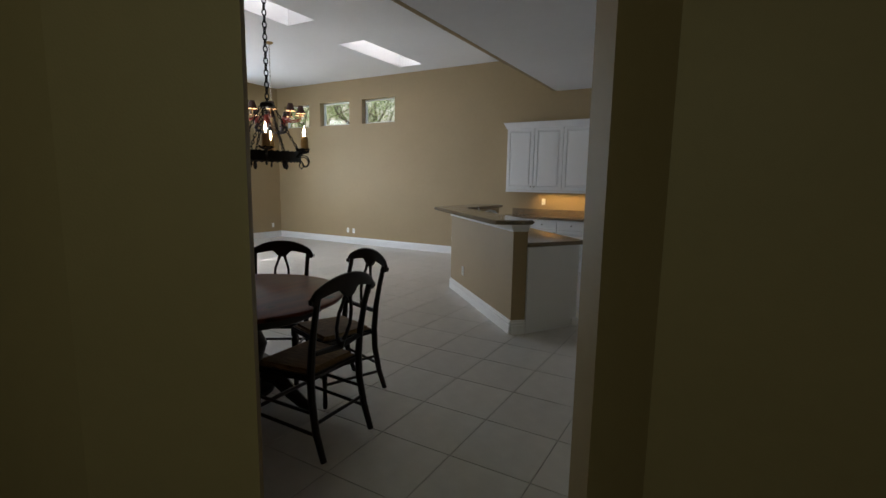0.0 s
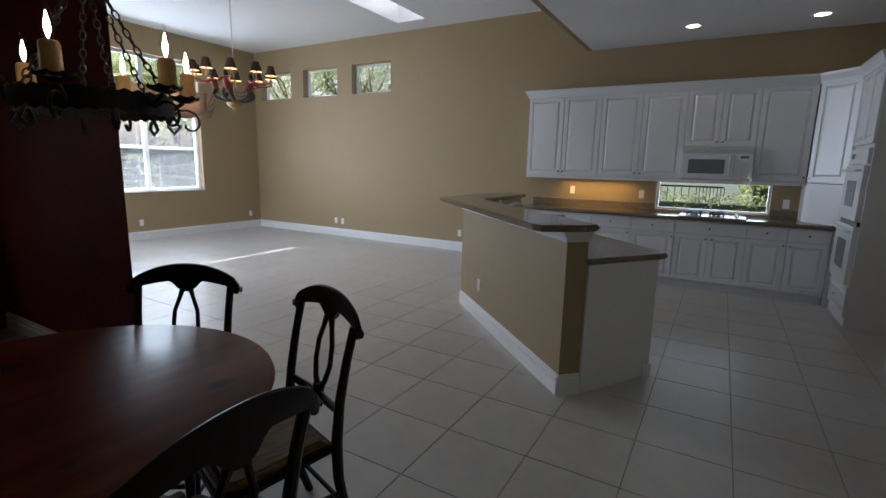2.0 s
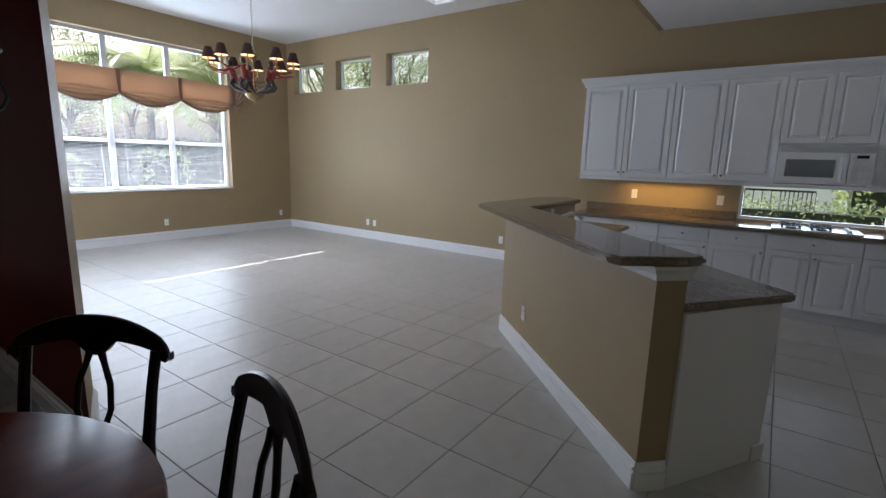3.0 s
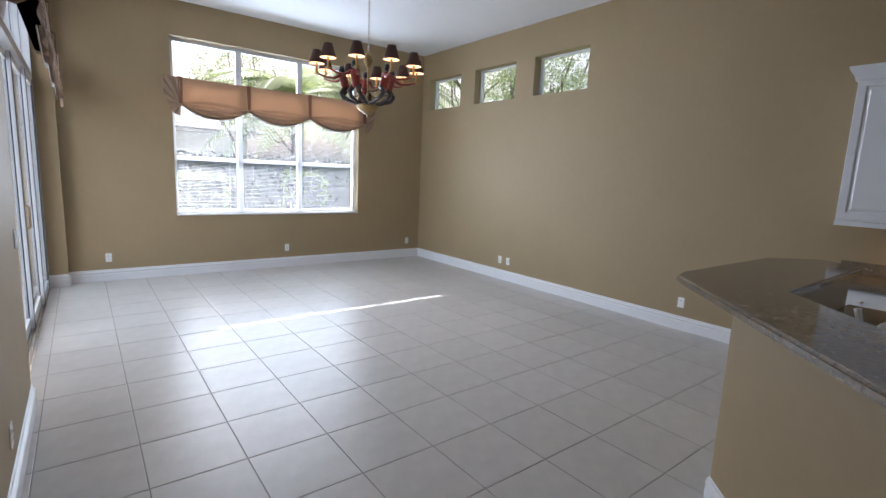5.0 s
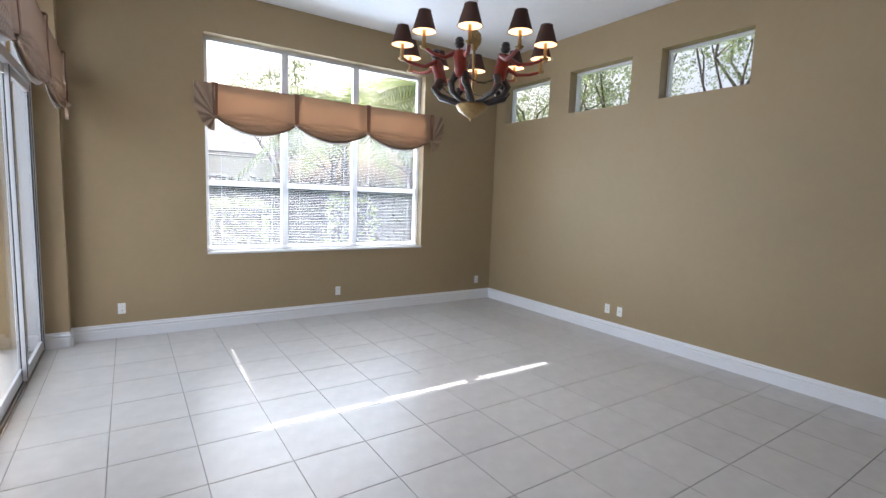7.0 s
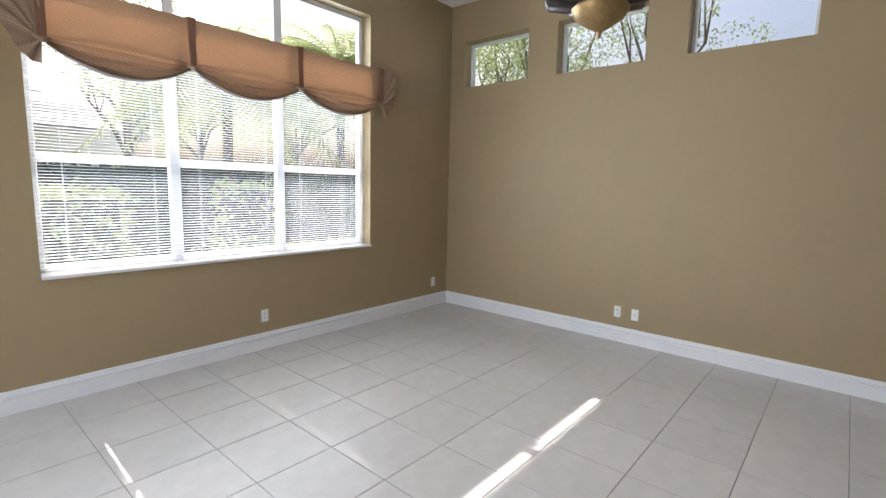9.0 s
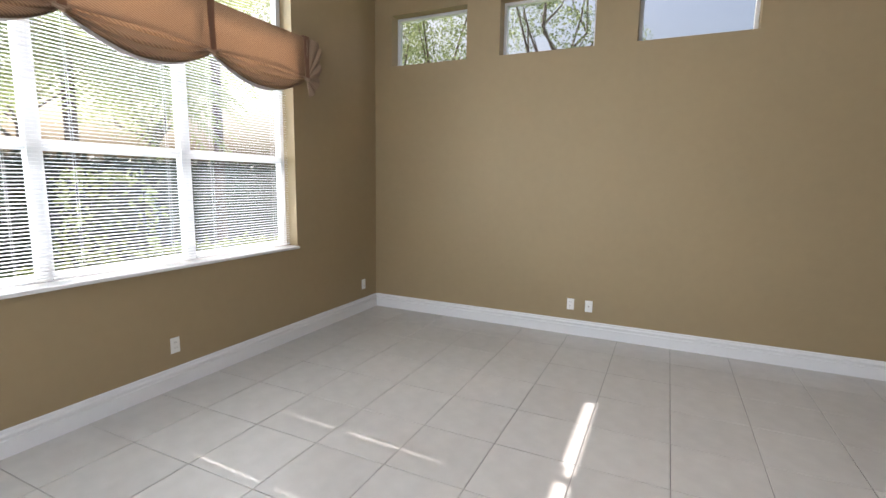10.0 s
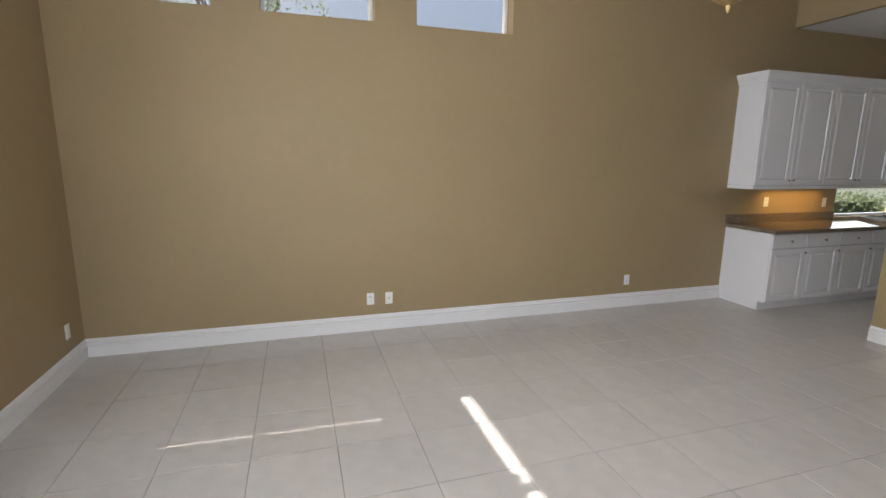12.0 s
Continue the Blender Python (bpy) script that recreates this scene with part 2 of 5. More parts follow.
def thing(name, label, category, group="", at=None):
    ob = new(name)
    ob.empty_display_size = 0.1
    if at is not None:
        ob.matrix_basis = at
    return tagged(ob, label, category, group)


def struct(name, bm, material, label="", smooth=False):
    return tagged(part(name, bm, material, None, label, smooth), kind="structure")


def prism(bm, pts, z0, z1):
    lo = [bm.verts.new((x, y, z0)) for x, y in pts]
    hi = [bm.verts.new((x, y, z1)) for x, y in pts]
    n = len(pts)
    out = [bm.faces.new(list(reversed(lo))), bm.faces.new(hi)]
    for i in range(n):
        out.append(bm.faces.new((lo[i], lo[(i + 1) % n], hi[(i + 1) % n], hi[i])))
    bmesh.ops.recalc_face_normals(bm, faces=out)
    return lo, hi


def grid_solid(bm, axis, a0, a1, us, zs, holes):
    """A slab across axis from a0 to a1, with rectangular holes (u0, z0, u1, z1) through it."""
    us = sorted(set(us) | {h[0] for h in holes} | {h[2] for h in holes})
    zs = sorted(set(zs) | {h[1] for h in holes} | {h[3] for h in holes})

    def solid(i, k):
        if not (0 <= i < len(us) - 1 and 0 <= k < len(zs) - 1):
            return False
        u, z = (us[i] + us[i + 1]) / 2, (zs[k] + zs[k + 1]) / 2
        return not any(h[0] < u < h[2] and h[1] < z < h[3] for h in holes)
    cache = {}

    def v(a, u, z):
        key = (round(a, 5), round(u, 5), round(z, 5))
        if key not in cache:
            cache[key] = bm.verts.new((a, u, z) if axis == "x" else (u, a, z) if axis == "y" else (u, z, a))
        return cache[key]
    fs = []
    for i in range(len(us) - 1):
        for k in range(len(zs) - 1):
            if not solid(i, k):
                continue
            u0, u1, z0, z1 = us[i], us[i + 1], zs[k], zs[k + 1]
            for a in (a0, a1):
                fs.append(bm.faces.new((v(a, u0, z0), v(a, u1, z0), v(a, u1, z1), v(a, u0, z1))))
            for di, dk, q in ((-1, 0, (u0, z0, u0, z1)), (1, 0, (u1, z0, u1, z1)), (0, -1, (u0, z0, u1, z0)), (0, 1, (u0, z1, u1, z1))):
                if not solid(i + di, k + dk):
                    fs.append(bm.faces.new((v(a0, q[0], q[1]), v(a1, q[0], q[1]), v(a1, q[2], q[3]), v(a0, q[2], q[3]))))
    bmesh.ops.recalc_face_normals(bm, faces=fs)


def lathe(bm, prof, n=16, centre=(0, 0), cap=True):
    rings = []
    for r, z in prof:
        rings.append([bm.verts.new((centre[0] + r * math.cos(2 * math.pi * i / n), centre[1] + r * math.sin(2 * math.pi * i / n), z)) for i in range(n)])
    for a, b in zip(rings, rings[1:]):
        for i in range(n):
            bm.faces.new((a[i], a[(i + 1) % n], b[(i + 1) % n], b[i]))
    if cap:
        bm.faces.new(list(reversed(rings[0])))
        bm.faces.new(rings[-1])


def tube(bm, pts, radii, n=8, flat=1.0):
    """A tube through pts; radii one value or one a point; flat squeezes one side."""
    pts = [Vector(p) for p in pts]
    if not isinstance(radii, (list, tuple)):
        radii = [radii] * len(pts)
    rings = []
    up = Vector((0, 0, 1))
    side = None
    for i, p in enumerate(pts):
        d = (pts[min(i + 1, len(pts) - 1)] - pts[max(i - 1, 0)]).normalized()
        if side is None:
            side = d.cross(up)
            if side.length < 0.1:
                side = d.cross(Vector((1, 0, 0)))
        side = (side - d * side.dot(d)).normalized()
        w = d.cross(side)
        rings.append([bm.verts.new(p + radii[i] * (side * math.cos(2 * math.pi * k / n) + w * flat * math.sin(2 * math.pi * k / n))) for k in range(n)])
    fs = []
    for a, b in zip(rings, rings[1:]):
        for k in range(n):
            fs.append(bm.faces.new((a[k], a[(k + 1) % n], b[(k + 1) % n], b[k])))
    fs += [bm.faces.new(list(reversed(rings[0]))), bm.faces.new(rings[-1])]
    bmesh.ops.recalc_face_normals(bm, faces=fs)


def B():
    return bmesh.new()


# ---- rooms ----
W, N, S, E = -9.59, 8.63, 3.03, 1.38
HI, LO = 3.79, 3.15
RED_END = -4.0

bm = B()
grid_solid(bm, "x", W - 0.2, W, [2.62, N + 0.2], [0, HI], [(4.43, 0.87, 7.29, 3.33)])
struct("wall_west", bm, M_TAN)
bm = B()
grid_solid(bm, "y", N, N + 0.2, [W, E + 0.2], [0, HI], [(-9.37, 2.79, -8.46, 3.33), (-8.10, 2.79, -7.17, 3.33), (-6.80, 2.79, -5.87, 3.33), (-1.24, 0.945, 0.09, 1.345)])
struct("wall_north", bm, M_TAN)
bm = B()
grid_solid(bm, "y", S - 0.16, S, [W, -5.70, RED_END], [0, HI], [(-9.45, 0, -5.78, 3.35)])
for f in bm.faces:
    c = f.calc_center_median()
    if (f.normal.y < -0.5 and c.x > -5.7) or c.x > RED_END - 0.0001:
        f.material_index = 1
struct("wall_dining_divider", bm, [M_TAN, M_RED])
bm = B()
box(bm, W, S, 0, -9.45, 3.17, HI)
struct("wall_pilaster", bm, M_TAN)
bm = B()
prism(bm, [(RED_END, S - 0.16), (-3.56, S - 0.16), (RED_END, S)], 0, HI)
for f in bm.faces:
    if f.normal.y < -0.5:
        f.material_index = 1
struct("wall_divider_end", bm, [M_TAN, M_RED])
bm = B()
grid_solid(bm, "x", -5.85, -5.70, [-1.8, S - 0.16], [0, HI], [(1.05, 0.62, 2.45, 2.35)])
struct("wall_dining_west", bm, M_RED)
bm = B()
box(bm, E, -1.8, 0, E + 0.2, N, HI)
struct("wall_east", bm, M_TAN)
bm = B()
prism(bm, [(0.042, 1.695), (0.135, 1.572), (0.287, 1.831), (1.38, 1.831), (1.38, 1.98), (0.80, 1.98), (0.80, 4.42), (1.38, 4.42), (1.38, 4.46), (0.76, 4.46), (0.76, 2.02), (0.25, 2.0)], 0, LO)
struct("wall_hall_right", bm, M_TAN)
bm = B()
prism(bm, [(-0.685, 0.902), (-0.674, 0.880), (-1.13, 0.62), (-1.62, 0.50), (-1.62, -1.8), (-1.77, -1.8), (-1.77, 0.62), (-1.20, 0.74), (-0.80, 0.93)], 0, LO)
struct("wall_hall_left", bm, M_TAN)
bm = B()
box(bm, -1.77, -1.95, 0, E + 0.2, -1.8, LO)
struct("wall_hall_end", bm, M_TAN)
bm = B()
box(bm, -5.85, 0.0, 0, -1.77, 0.15, LO)
struct("wall_dining_south", bm, M_RED)
bm = B()
_a, _b = Vector((-0.74, 0.905)), Vector((0.10, 1.66))
_n = Vector((-0.67, 0.745)) * 0.06
prism(bm, [(_a - _n)[:], (_b - _n)[:], (_b + _n)[:], (_a + _n)[:]], 2.62, LO)
struct("wall_over_doorway", bm, M_TAN)

# ceilings
bm = B()
grid_solid(bm, "z", HI, HI + 0.12, [W - 0.2, E + 0.2], [-1.95, N + 0.2], [(-5.40, 6.38, -4.85, 8.17), (-5.40, 3.50, -4.85, 5.29)])
struct("ceiling", bm, M_CEIL)
bm = B()
prism(bm, [(-2.33, N), (-2.33, S), (RED_END, S), (-3.56, S - 0.16), (-5.70, S - 0.16), (-5.70, -1.8), (E, -1.8), (E, N)], LO, LO + 0.14)
struct("ceiling_low", bm, M_CEIL)
bm = B()
box(bm, -2.333, S, LO - 0.002, -2.27, N, HI)
box(bm, RED_END, S - 0.06, LO - 0.002, -2.333, S + 0.003, HI)
struct("wall_soffit_face", bm, M_TAN)
for y0, y1 in ((6.38, 8.17), (3.50, 5.29)):
    sk = thing("skylight", "white-painted skylight shaft with a glazed top in the high ceiling", "skylight", "skylights of the living room")
    bm = B()
    grid_solid(bm, "z", HI + 0.12, HI + 0.75, [-5.46, -4.79], [y0 - 0.06, y1 + 0.06], [(-5.40, y0, -4.85, y1)])
    part("shaft", bm, M_CEIL, sk)
    bm = B()
    grid_solid(bm, "z", HI + 0.75, HI + 0.80, [-5.50, -4.75], [y0 - 0.1, y1 + 0.1], [(-5.36, y0 + 0.04, -4.89, y1 - 0.04)])
    part("frame", bm, M_ALU, sk)
    bm = B()
    box(bm, -5.36, y0 + 0.04, HI + 0.765, -4.89, y1 - 0.04, HI + 0.78)
    o = part("pane", bm, M_GLASS, sk)
    o.visible_shadow = False

# roof overhang outside
bm = B()
box(bm, W - 0.74, 2.0, 3.80, W - 0.2, N + 1.0, 3.95)
box(bm, W - 0.77, 2.0, 3.765, W - 0.74, N + 1.0, 3.97)
struct("roof_overhang", bm, M_STUCCO)


# baseboards
def baseboard(name, x0, y0, x1, y1, h=0.155):
    """Along a wall's foot, from one point to the other; the room lies on its left."""
    a, b = Vector((x0, y0)), Vector((x1, y1))
    d = (b - a).normalized()
    nrm = Vector((-d.y, d.x))
    prof = [(0.001, 0.0), (0.018, 0.0), (0.018, h * 0.60), (0.009, h * 0.63), (0.009, h * 0.70), (0.021, h * 0.74), (0.021, h * 0.80), (0.008, h * 0.86), (0.006, h * 0.97), (0.001, h)]
    bm = B()
    ra = [bm.verts.new((*(a + nrm * o)[:], z)) for o, z in prof]
    rb = [bm.verts.new((*(b + nrm * o)[:], z)) for o, z in prof]
    fs = [bm.faces.new((ra[i], rb[i], rb[i + 1], ra[i + 1])) for i in range(len(prof) - 1)] + [bm.faces.new(ra), bm.faces.new(list(reversed(rb)))]
    bmesh.ops.recalc_face_normals(bm, faces=fs)
    return struct(name, bm, M_TRIM)


baseboard("baseboard", W, N, W, 3.17)
baseboard("baseboard", -3.0, N, W, N)
baseboard("baseboard", W, 3.17, -9.45, 3.17)
baseboard("baseboard", -5.78, S, RED_END, S)
baseboard("baseboard", RED_END, S, -3.56, S - 0.16)
baseboard("baseboard", -3.56, S - 0.16, -5.70, S - 0.16)
baseboard("baseboard", -9.45, 3.17, -9.45, S - 0.05)
baseboard("baseboard", -5.78, S - 0.05, -5.78, S)
baseboard("baseboard", 0.76, 2.02, 0.76, 4.46)

# ground outside
bm = B()
box(bm, -80, -60, -0.5, 60, 80, -0.06)
struct("ground", bm, M_LAWN, "green lawn round the house")


# windows
def window_unit(name, axis, at, u0, u1, z0, z1, muls, rails, f=0.05, d=0.06, label="white aluminium window", mw=0.08):
    """Frame, mullions, rails and panes in an opening; muls and rails: places of the bars."""
    w = tagged(thing(name, "", ""), kind="structure")
    w["label"] = label

    def bx(bm, ua, za, ub, zb, dd=d):
        if axis == "x":
            box(bm, at - dd / 2, ua, za, at + dd / 2, ub, zb, 0.004)
        else:
            box(bm, ua, at - dd / 2, za, ub, at + dd / 2, zb, 0.004)
    bm = B()
    bx(bm, u0, z0, u1, z0 + f)
    bx(bm, u0, z1 - f, u1, z1)
    bx(bm, u0, z0 + f, u0 + f, z1 - f)
    bx(bm, u1 - f, z0 + f, u1, z1 - f)
    part("window_frame", bm, M_ALU, w)
    cuts = [u0 + f] + [x for m0 in muls for x in (m0 - mw / 2, m0 + mw / 2)] + [u1 - f]
    for m0 in muls:
        bm = B()
        bx(bm, m0 - mw / 2, z0 + f, m0 + mw / 2, z1 - f, d * 0.96)
        part("mullion", bm, M_ALU, w)
    for i in range(0, len(cuts), 2):
        for r in rails:
            bm = B()
            bx(bm, cuts[i], r - 0.03, cuts[i + 1], r + 0.03, d * 0.8)
            part("rail", bm, M_ALU, w)
        zc = [z0 + f] + list(rails) + [z1 - f]
        for za, zb in zip(zc, zc[1:]):
            bm = B()
            bx_ = (cuts[i] - 0.01, za - 0.005, cuts[i + 1] + 0.01, zb + 0.005)
            if axis == "x":
                box(bm, at - 0.003, bx_[0], bx_[1], at + 0.003, bx_[2], bx_[3])
            else:
                box(bm, bx_[0], at - 0.003, bx_[1], bx_[2], at + 0.003, bx_[3])
            o = part("pane", bm, M_GLASS, w)
            o.visible_shadow = False
    return w


window_unit("window_1", "x", W - 0.16, 4.43, 7.29, 0.89, 3.33, [5.345, 6.285], [1.69, 2.52], label="large white three-part window")
bm = B()
box(bm, W - 0.13, 4.43, 0.868, W + 0.035, 7.29, 0.893, 0.006)
struct("window_sill", bm, M_MARBLE)
for i, (a, b) in enumerate(((-9.37, -8.46), (-8.10, -7.17), (-6.80, -5.87))):
    window_unit("window_%d" % (i + 2), "y", N + 0.16, a, b, 2.79, 3.33, [], [], f=0.03, label="small high white window")
window_unit("window_5", "y", N + 0.12, -1.24, 0.09, 0.945, 1.345, [], [], f=0.025, label="low window over the worktop")
window_unit("window_6", "x", -5.80, 1.05, 2.45, 0.64, 2.35, [1.75], [1.5], label="white dining window")
bm = B()
box(bm, -5.76, 0.95, 0.60, -5.58, 2.74, 0.635, 0.006)
struct("window_sill", bm, M_MARBLE)

# sliding doors
sl = tagged(thing("sliding_door", "", ""), kind="structure")
sl["label"] = "white aluminium sliding glass doors to the patio"
bm = B()
YS = S - 0.10
box(bm, -9.45, YS - 0.07, 2.50, -5.78, YS + 0.05, 2.58)
box(bm, -9.45, YS - 0.07, 2.58, -9.40, YS + 0.05, 3.35)
box(bm, -5.83, YS - 0.07, 2.58, -5.78, YS + 0.05, 3.35)
box(bm, -9.40, YS - 0.07, 3.30, -5.83, YS + 0.05, 3.35)
box(bm, -9.45, YS - 0.07, 0, -9.40, YS + 0.05, 2.50)
box(bm, -5.83, YS - 0.07, 0, -5.78, YS + 0.05, 2.50)
for xm in (-8.52, -7.61, -6.70):
    box(bm, xm - 0.03, YS - 0.05, 2.58, xm + 0.03, YS + 0.03, 3.30)
part("door_frame", bm, M_ALUGREY, sl)
bm = B()
box(bm, -9.40, YS - 0.07, 0.001, -5.83, YS + 0.05, 0.012)
for k in (-0.060, -0.030, 0.0, 0.030):
    box(bm, -9.40, YS + k - 0.004, 0.012, -5.83, YS + k + 0.004, 0.026)
part("track", bm, M_CHROME, sl)
bm = B()
box(bm, -9.40, YS - 0.012, 2.58, -5.83, YS - 0.006, 3.30)
o = part("pane", bm, M_GLASS, sl)
o.visible_shadow = False
for i, (xa, xb, yy) in enumerate(((-9.39, -8.48, 0.030), (-8.58, -7.56, 0.0), (-7.66, -6.64, -0.030), (-6.74, -5.84, -0.060))):
    dp = part("door_panel", (lambda bm: (box(bm, xa, YS + yy - 0.014, 0.026, xa + 0.07, YS + yy + 0.014, 2.49, 0.003), box(bm, xb - 0.07, YS + yy - 0.014, 0.026, xb, YS + yy + 0.014, 2.49, 0.003), box(bm, xa + 0.07, YS + yy - 0.013, 0.026, xb - 0.07, YS + yy + 0.013, 0.12, 0.003), box(bm, xa + 0.07, YS + yy - 0.013, 2.42, xb - 0.07, YS + yy + 0.013, 2.49, 0.003), bm)[-1])(B()), M_ALUGREY, sl)
    bm = B()
    box(bm, xa + 0.065, YS + yy - 0.003, 0.115, xb - 0.065, YS + yy + 0.003, 2.425)
    o = part("pane", bm, M_GLASS, dp)
    o.visible_shadow = False
    bm = B()
    for xg in (xa + 0.070, xb - 0.076):
        box(bm, xg, YS + yy + 0.0035, 0.12, xg + 0.006, YS + yy + 0.0145, 2.42)
    box(bm, xb - 0.006, YS + yy + 0.0145, 0.03, xb, YS + yy + 0.0185, 2.49)
    box(bm, xa, YS + yy + 0.0145, 0.03, xa + 0.006, YS + yy + 0.0185, 2.49)
    part("gasket", bm, M_GASKET, dp, "black rubber gasket")
    if i in (1, 2):
        bm = B()
        tube(bm, [(xb - 0.035, YS + yy + 0.014, 0.95), (xb - 0.035, YS + yy + 0.045, 0.97), (xb - 0.035, YS + yy + 0.045, 1.15), (xb - 0.035, YS + yy + 0.014, 1.17)], 0.008, 6)
        part("door_handle", bm, M_GOLD, dp, "brass-coloured pull handle")


# ---- kitchen ----
def panel_mesh(w, h, t=0.02, raised=True, edge=0.05):
    """A door or drawer front: x 0..w, z 0..h, its face towards -y at y = 0."""
    bm = B()
    rings = [(0.0, t), (0.0, 0.003), (0.003, 0.0)]
    if raised:
        rings += [(edge, 0.0), (edge + 0.005, 0.012), (edge + 0.016, 0.012), (edge + 0.034, 0.0005)]
    vs = []
    for ins, y in rings:
        vs.append([bm.verts.new(p) for p in ((ins, y, ins), (w - ins, y, ins), (w - ins, y, h - ins), (ins, y, h - ins))])
    fs = [bm.faces.new(list(reversed(vs[0])))]
    for a, b in zip(vs, vs[1:]):
        for i in range(4):
            fs.append(bm.faces.new((a[i], a[(i + 1) % 4], b[(i + 1) % 4], b[i])))
    fs.append(bm.faces.new(vs[-1]))
    bmesh.ops.recalc_face_normals(bm, faces=fs)
    return bm


def knob_bm():
    bm = B()
    lathe(bm, [(0.005, 0.0), (0.005, 0.012), (0.013, 0.018), (0.014, 0.024), (0.008, 0.029)], 10)
    bmesh.ops.rotate(bm, verts=bm.verts, cent=(0, 0, 0), matrix=Matrix.Rotation(radians(90), 3, "X"))
    return bm


KNOB = mesh_of(knob_bm(), "knob", M_CHROME, True)


def cabinet(label, at, w, z0, z1, depth, doors, knobs="low", drawers=0, toe=0.0, name="kitchen_cabinet", group="white kitchen cabinets", drawer_h=0.15):
    c = thing(name, label, "cabinet", group, at)
    bm = B()
    box(bm, 0.0, 0.021, z0 + toe, w, depth, z1)
    if toe:
        box(bm, 0.0, 0.085, z0, w, depth, z0 + toe)
    part("body", bm, M_CAB, c)
    top = z1 - 0.012
    if drawers:
        dw = w / drawers
        for i in range(drawers):
            d = part("drawer", panel_mesh(dw - 0.009, drawer_h, raised=False), M_CAB, c, m=pose(i * dw + 0.0045, 0, top - drawer_h))
            if doors:
                part("knob", KNOB, None, d, m=pose((dw - 0.009) / 2, 0, drawer_h / 2))
        top -= drawer_h + 0.008
    if doors:
        dw, h0 = w / doors, z0 + toe + 0.012
        for i in range(doors):
            d = part("door", panel_mesh(dw - 0.009, top - h0, edge=0.055), M_CAB, c, m=pose(i * dw + 0.0045, 0, h0))
            left = (i % 2 == 1) if doors > 1 else False
            part("knob", KNOB, None, d, m=pose(0.03 if left else dw - 0.036, 0, 0.05 if knobs == "low" else top - h0 - 0.05))
    return c


YU, YB = 8.295, 8.025
UPL = "white raised-panel wall cabinet with shut doors and small knobs"
cabinet(UPL, pose(-3.055, YU, 0), 1.055, 1.375, 2.50, 0.335, 2)
cabinet(UPL, pose(-2.0, YU, 0), 1.06, 1.375, 2.50, 0.335, 2)
cabinet("short white wall cabinet above the microwave oven", pose(-0.94, YU, 0), 0.78, 1.78, 2.50, 0.335, 2)
cabinet("single-door white wall cabinet beside the microwave oven", pose(-0.16, YU, 0), 0.535, 1.375, 2.50, 0.335, 1)
BSL = "white base cabinet with drawers over raised-panel doors"
for x0, w_, nd in ((-3.0, 0.515, 1), (-2.485, 0.515, 1), (-1.97, 0.52, 1), (-1.45, 0.53, 1)):
    cabinet(BSL, pose(x0, YB, 0), w_, 0, 0.873, 0.605, 1, "high", 1, 0.1)
cabinet("white base cabinet under the cooktop with a plain false drawer", pose(-0.92, YB, 0), 0.775, 0, 0.873, 0.605, 2, "high", 1, 0.1)
cabinet(BSL + ", a pair", pose(-0.145, YB, 0), 0.80, 0, 0.873, 0.605, 2, "high", 2, 0.1)

# corner cabinet, appliance garage
cc = thing("corner_cabinet", "white angled corner wall cabinet with one glossy door", "cabinet", "white kitchen cabinets")
bm = B()
prism(bm, [(0.39, 8.31), (0.69, 7.985), (E, 7.985), (E, N), (0.39, N)], 1.375, 2.50)
part("body", bm, M_CAB, cc)
ang = math.degrees(math.atan2(-0.32, 0.315))
dr = part("door", panel_mesh(0.435, 1.105, edge=0.055), M_CAB, cc, m=pose(0.383, 8.287, 1.387, 0, 0, ang))
part("knob", KNOB, None, dr, m=pose(0.03, 0, 0.05))
ag = thing("appliance_garage", "white appliance garage with a shut roll door on the worktop", "cabinet")
bm = B()
prism(bm, [(0.385, 8.315), (0.43, 8.27), (0.43, N), (0.385, N)], 0.918, 1.373)
part("side_panel", bm, M_CAB, ag)
bm = B()
prism(bm, [(0.665, 8.01), (0.69, 7.985), (E, 7.985), (E, 8.05), (0.70, 8.05)], 0.918, 1.373)
part("side_panel", bm, M_CAB, ag)
for k in range(20):
    za = 0.925 + k * 0.0222
    bm = B()
    box(bm, 0.05, 0.012, za, 0.40, 0.02, za + 0.0212, 0.002)
    part("roll_door_slat", bm, M_CAB, ag, m=pose(0.383, 8.287, 0, 0, 0, ang))
bm = B()
box(bm, 0.04, 0.0, 0.918, 0.41, 0.018, 0.932, 0.002)
part("pull_rail", bm, M_ALU, ag, m=pose(0.383, 8.287, 0.0, 0, 0, ang))

# oven tower
XO, YO = 0.69, 7.975
ov = thing("oven_tower", "tall white cabinet with a double wall oven and drawer", "cabinet", "", pose(XO, YO, 0, 0, 0, -90))
bm = B()
box(bm, 0, 0.021, 0.0, 0.77, 0.64, 2.50)
part("body", bm, M_CAB, ov)
for i in range(2):
    d = part("door", panel_mesh(0.38, 0.72, edge=0.055), M_CAB, ov, m=pose(0.004 + i * 0.383, 0, 1.775))
    part("knob", KNOB, None, d, m=pose(0.345 if i == 0 else 0.035, 0, 0.05))
bm = B()
box(bm, 0.02, -0.012, 1.585, 0.75, 0.02, 1.735, 0.004)
cp = part("control_panel", bm, M_APPL, ov)
part("knob", KNOB, None, cp, m=pose(0.38, -0.012, 1.66))
bm = B()
box(bm, 0.10, -0.014, 1.64, 0.26, -0.0125, 1.69)
part("display", bm, M_BLACKGL, cp)
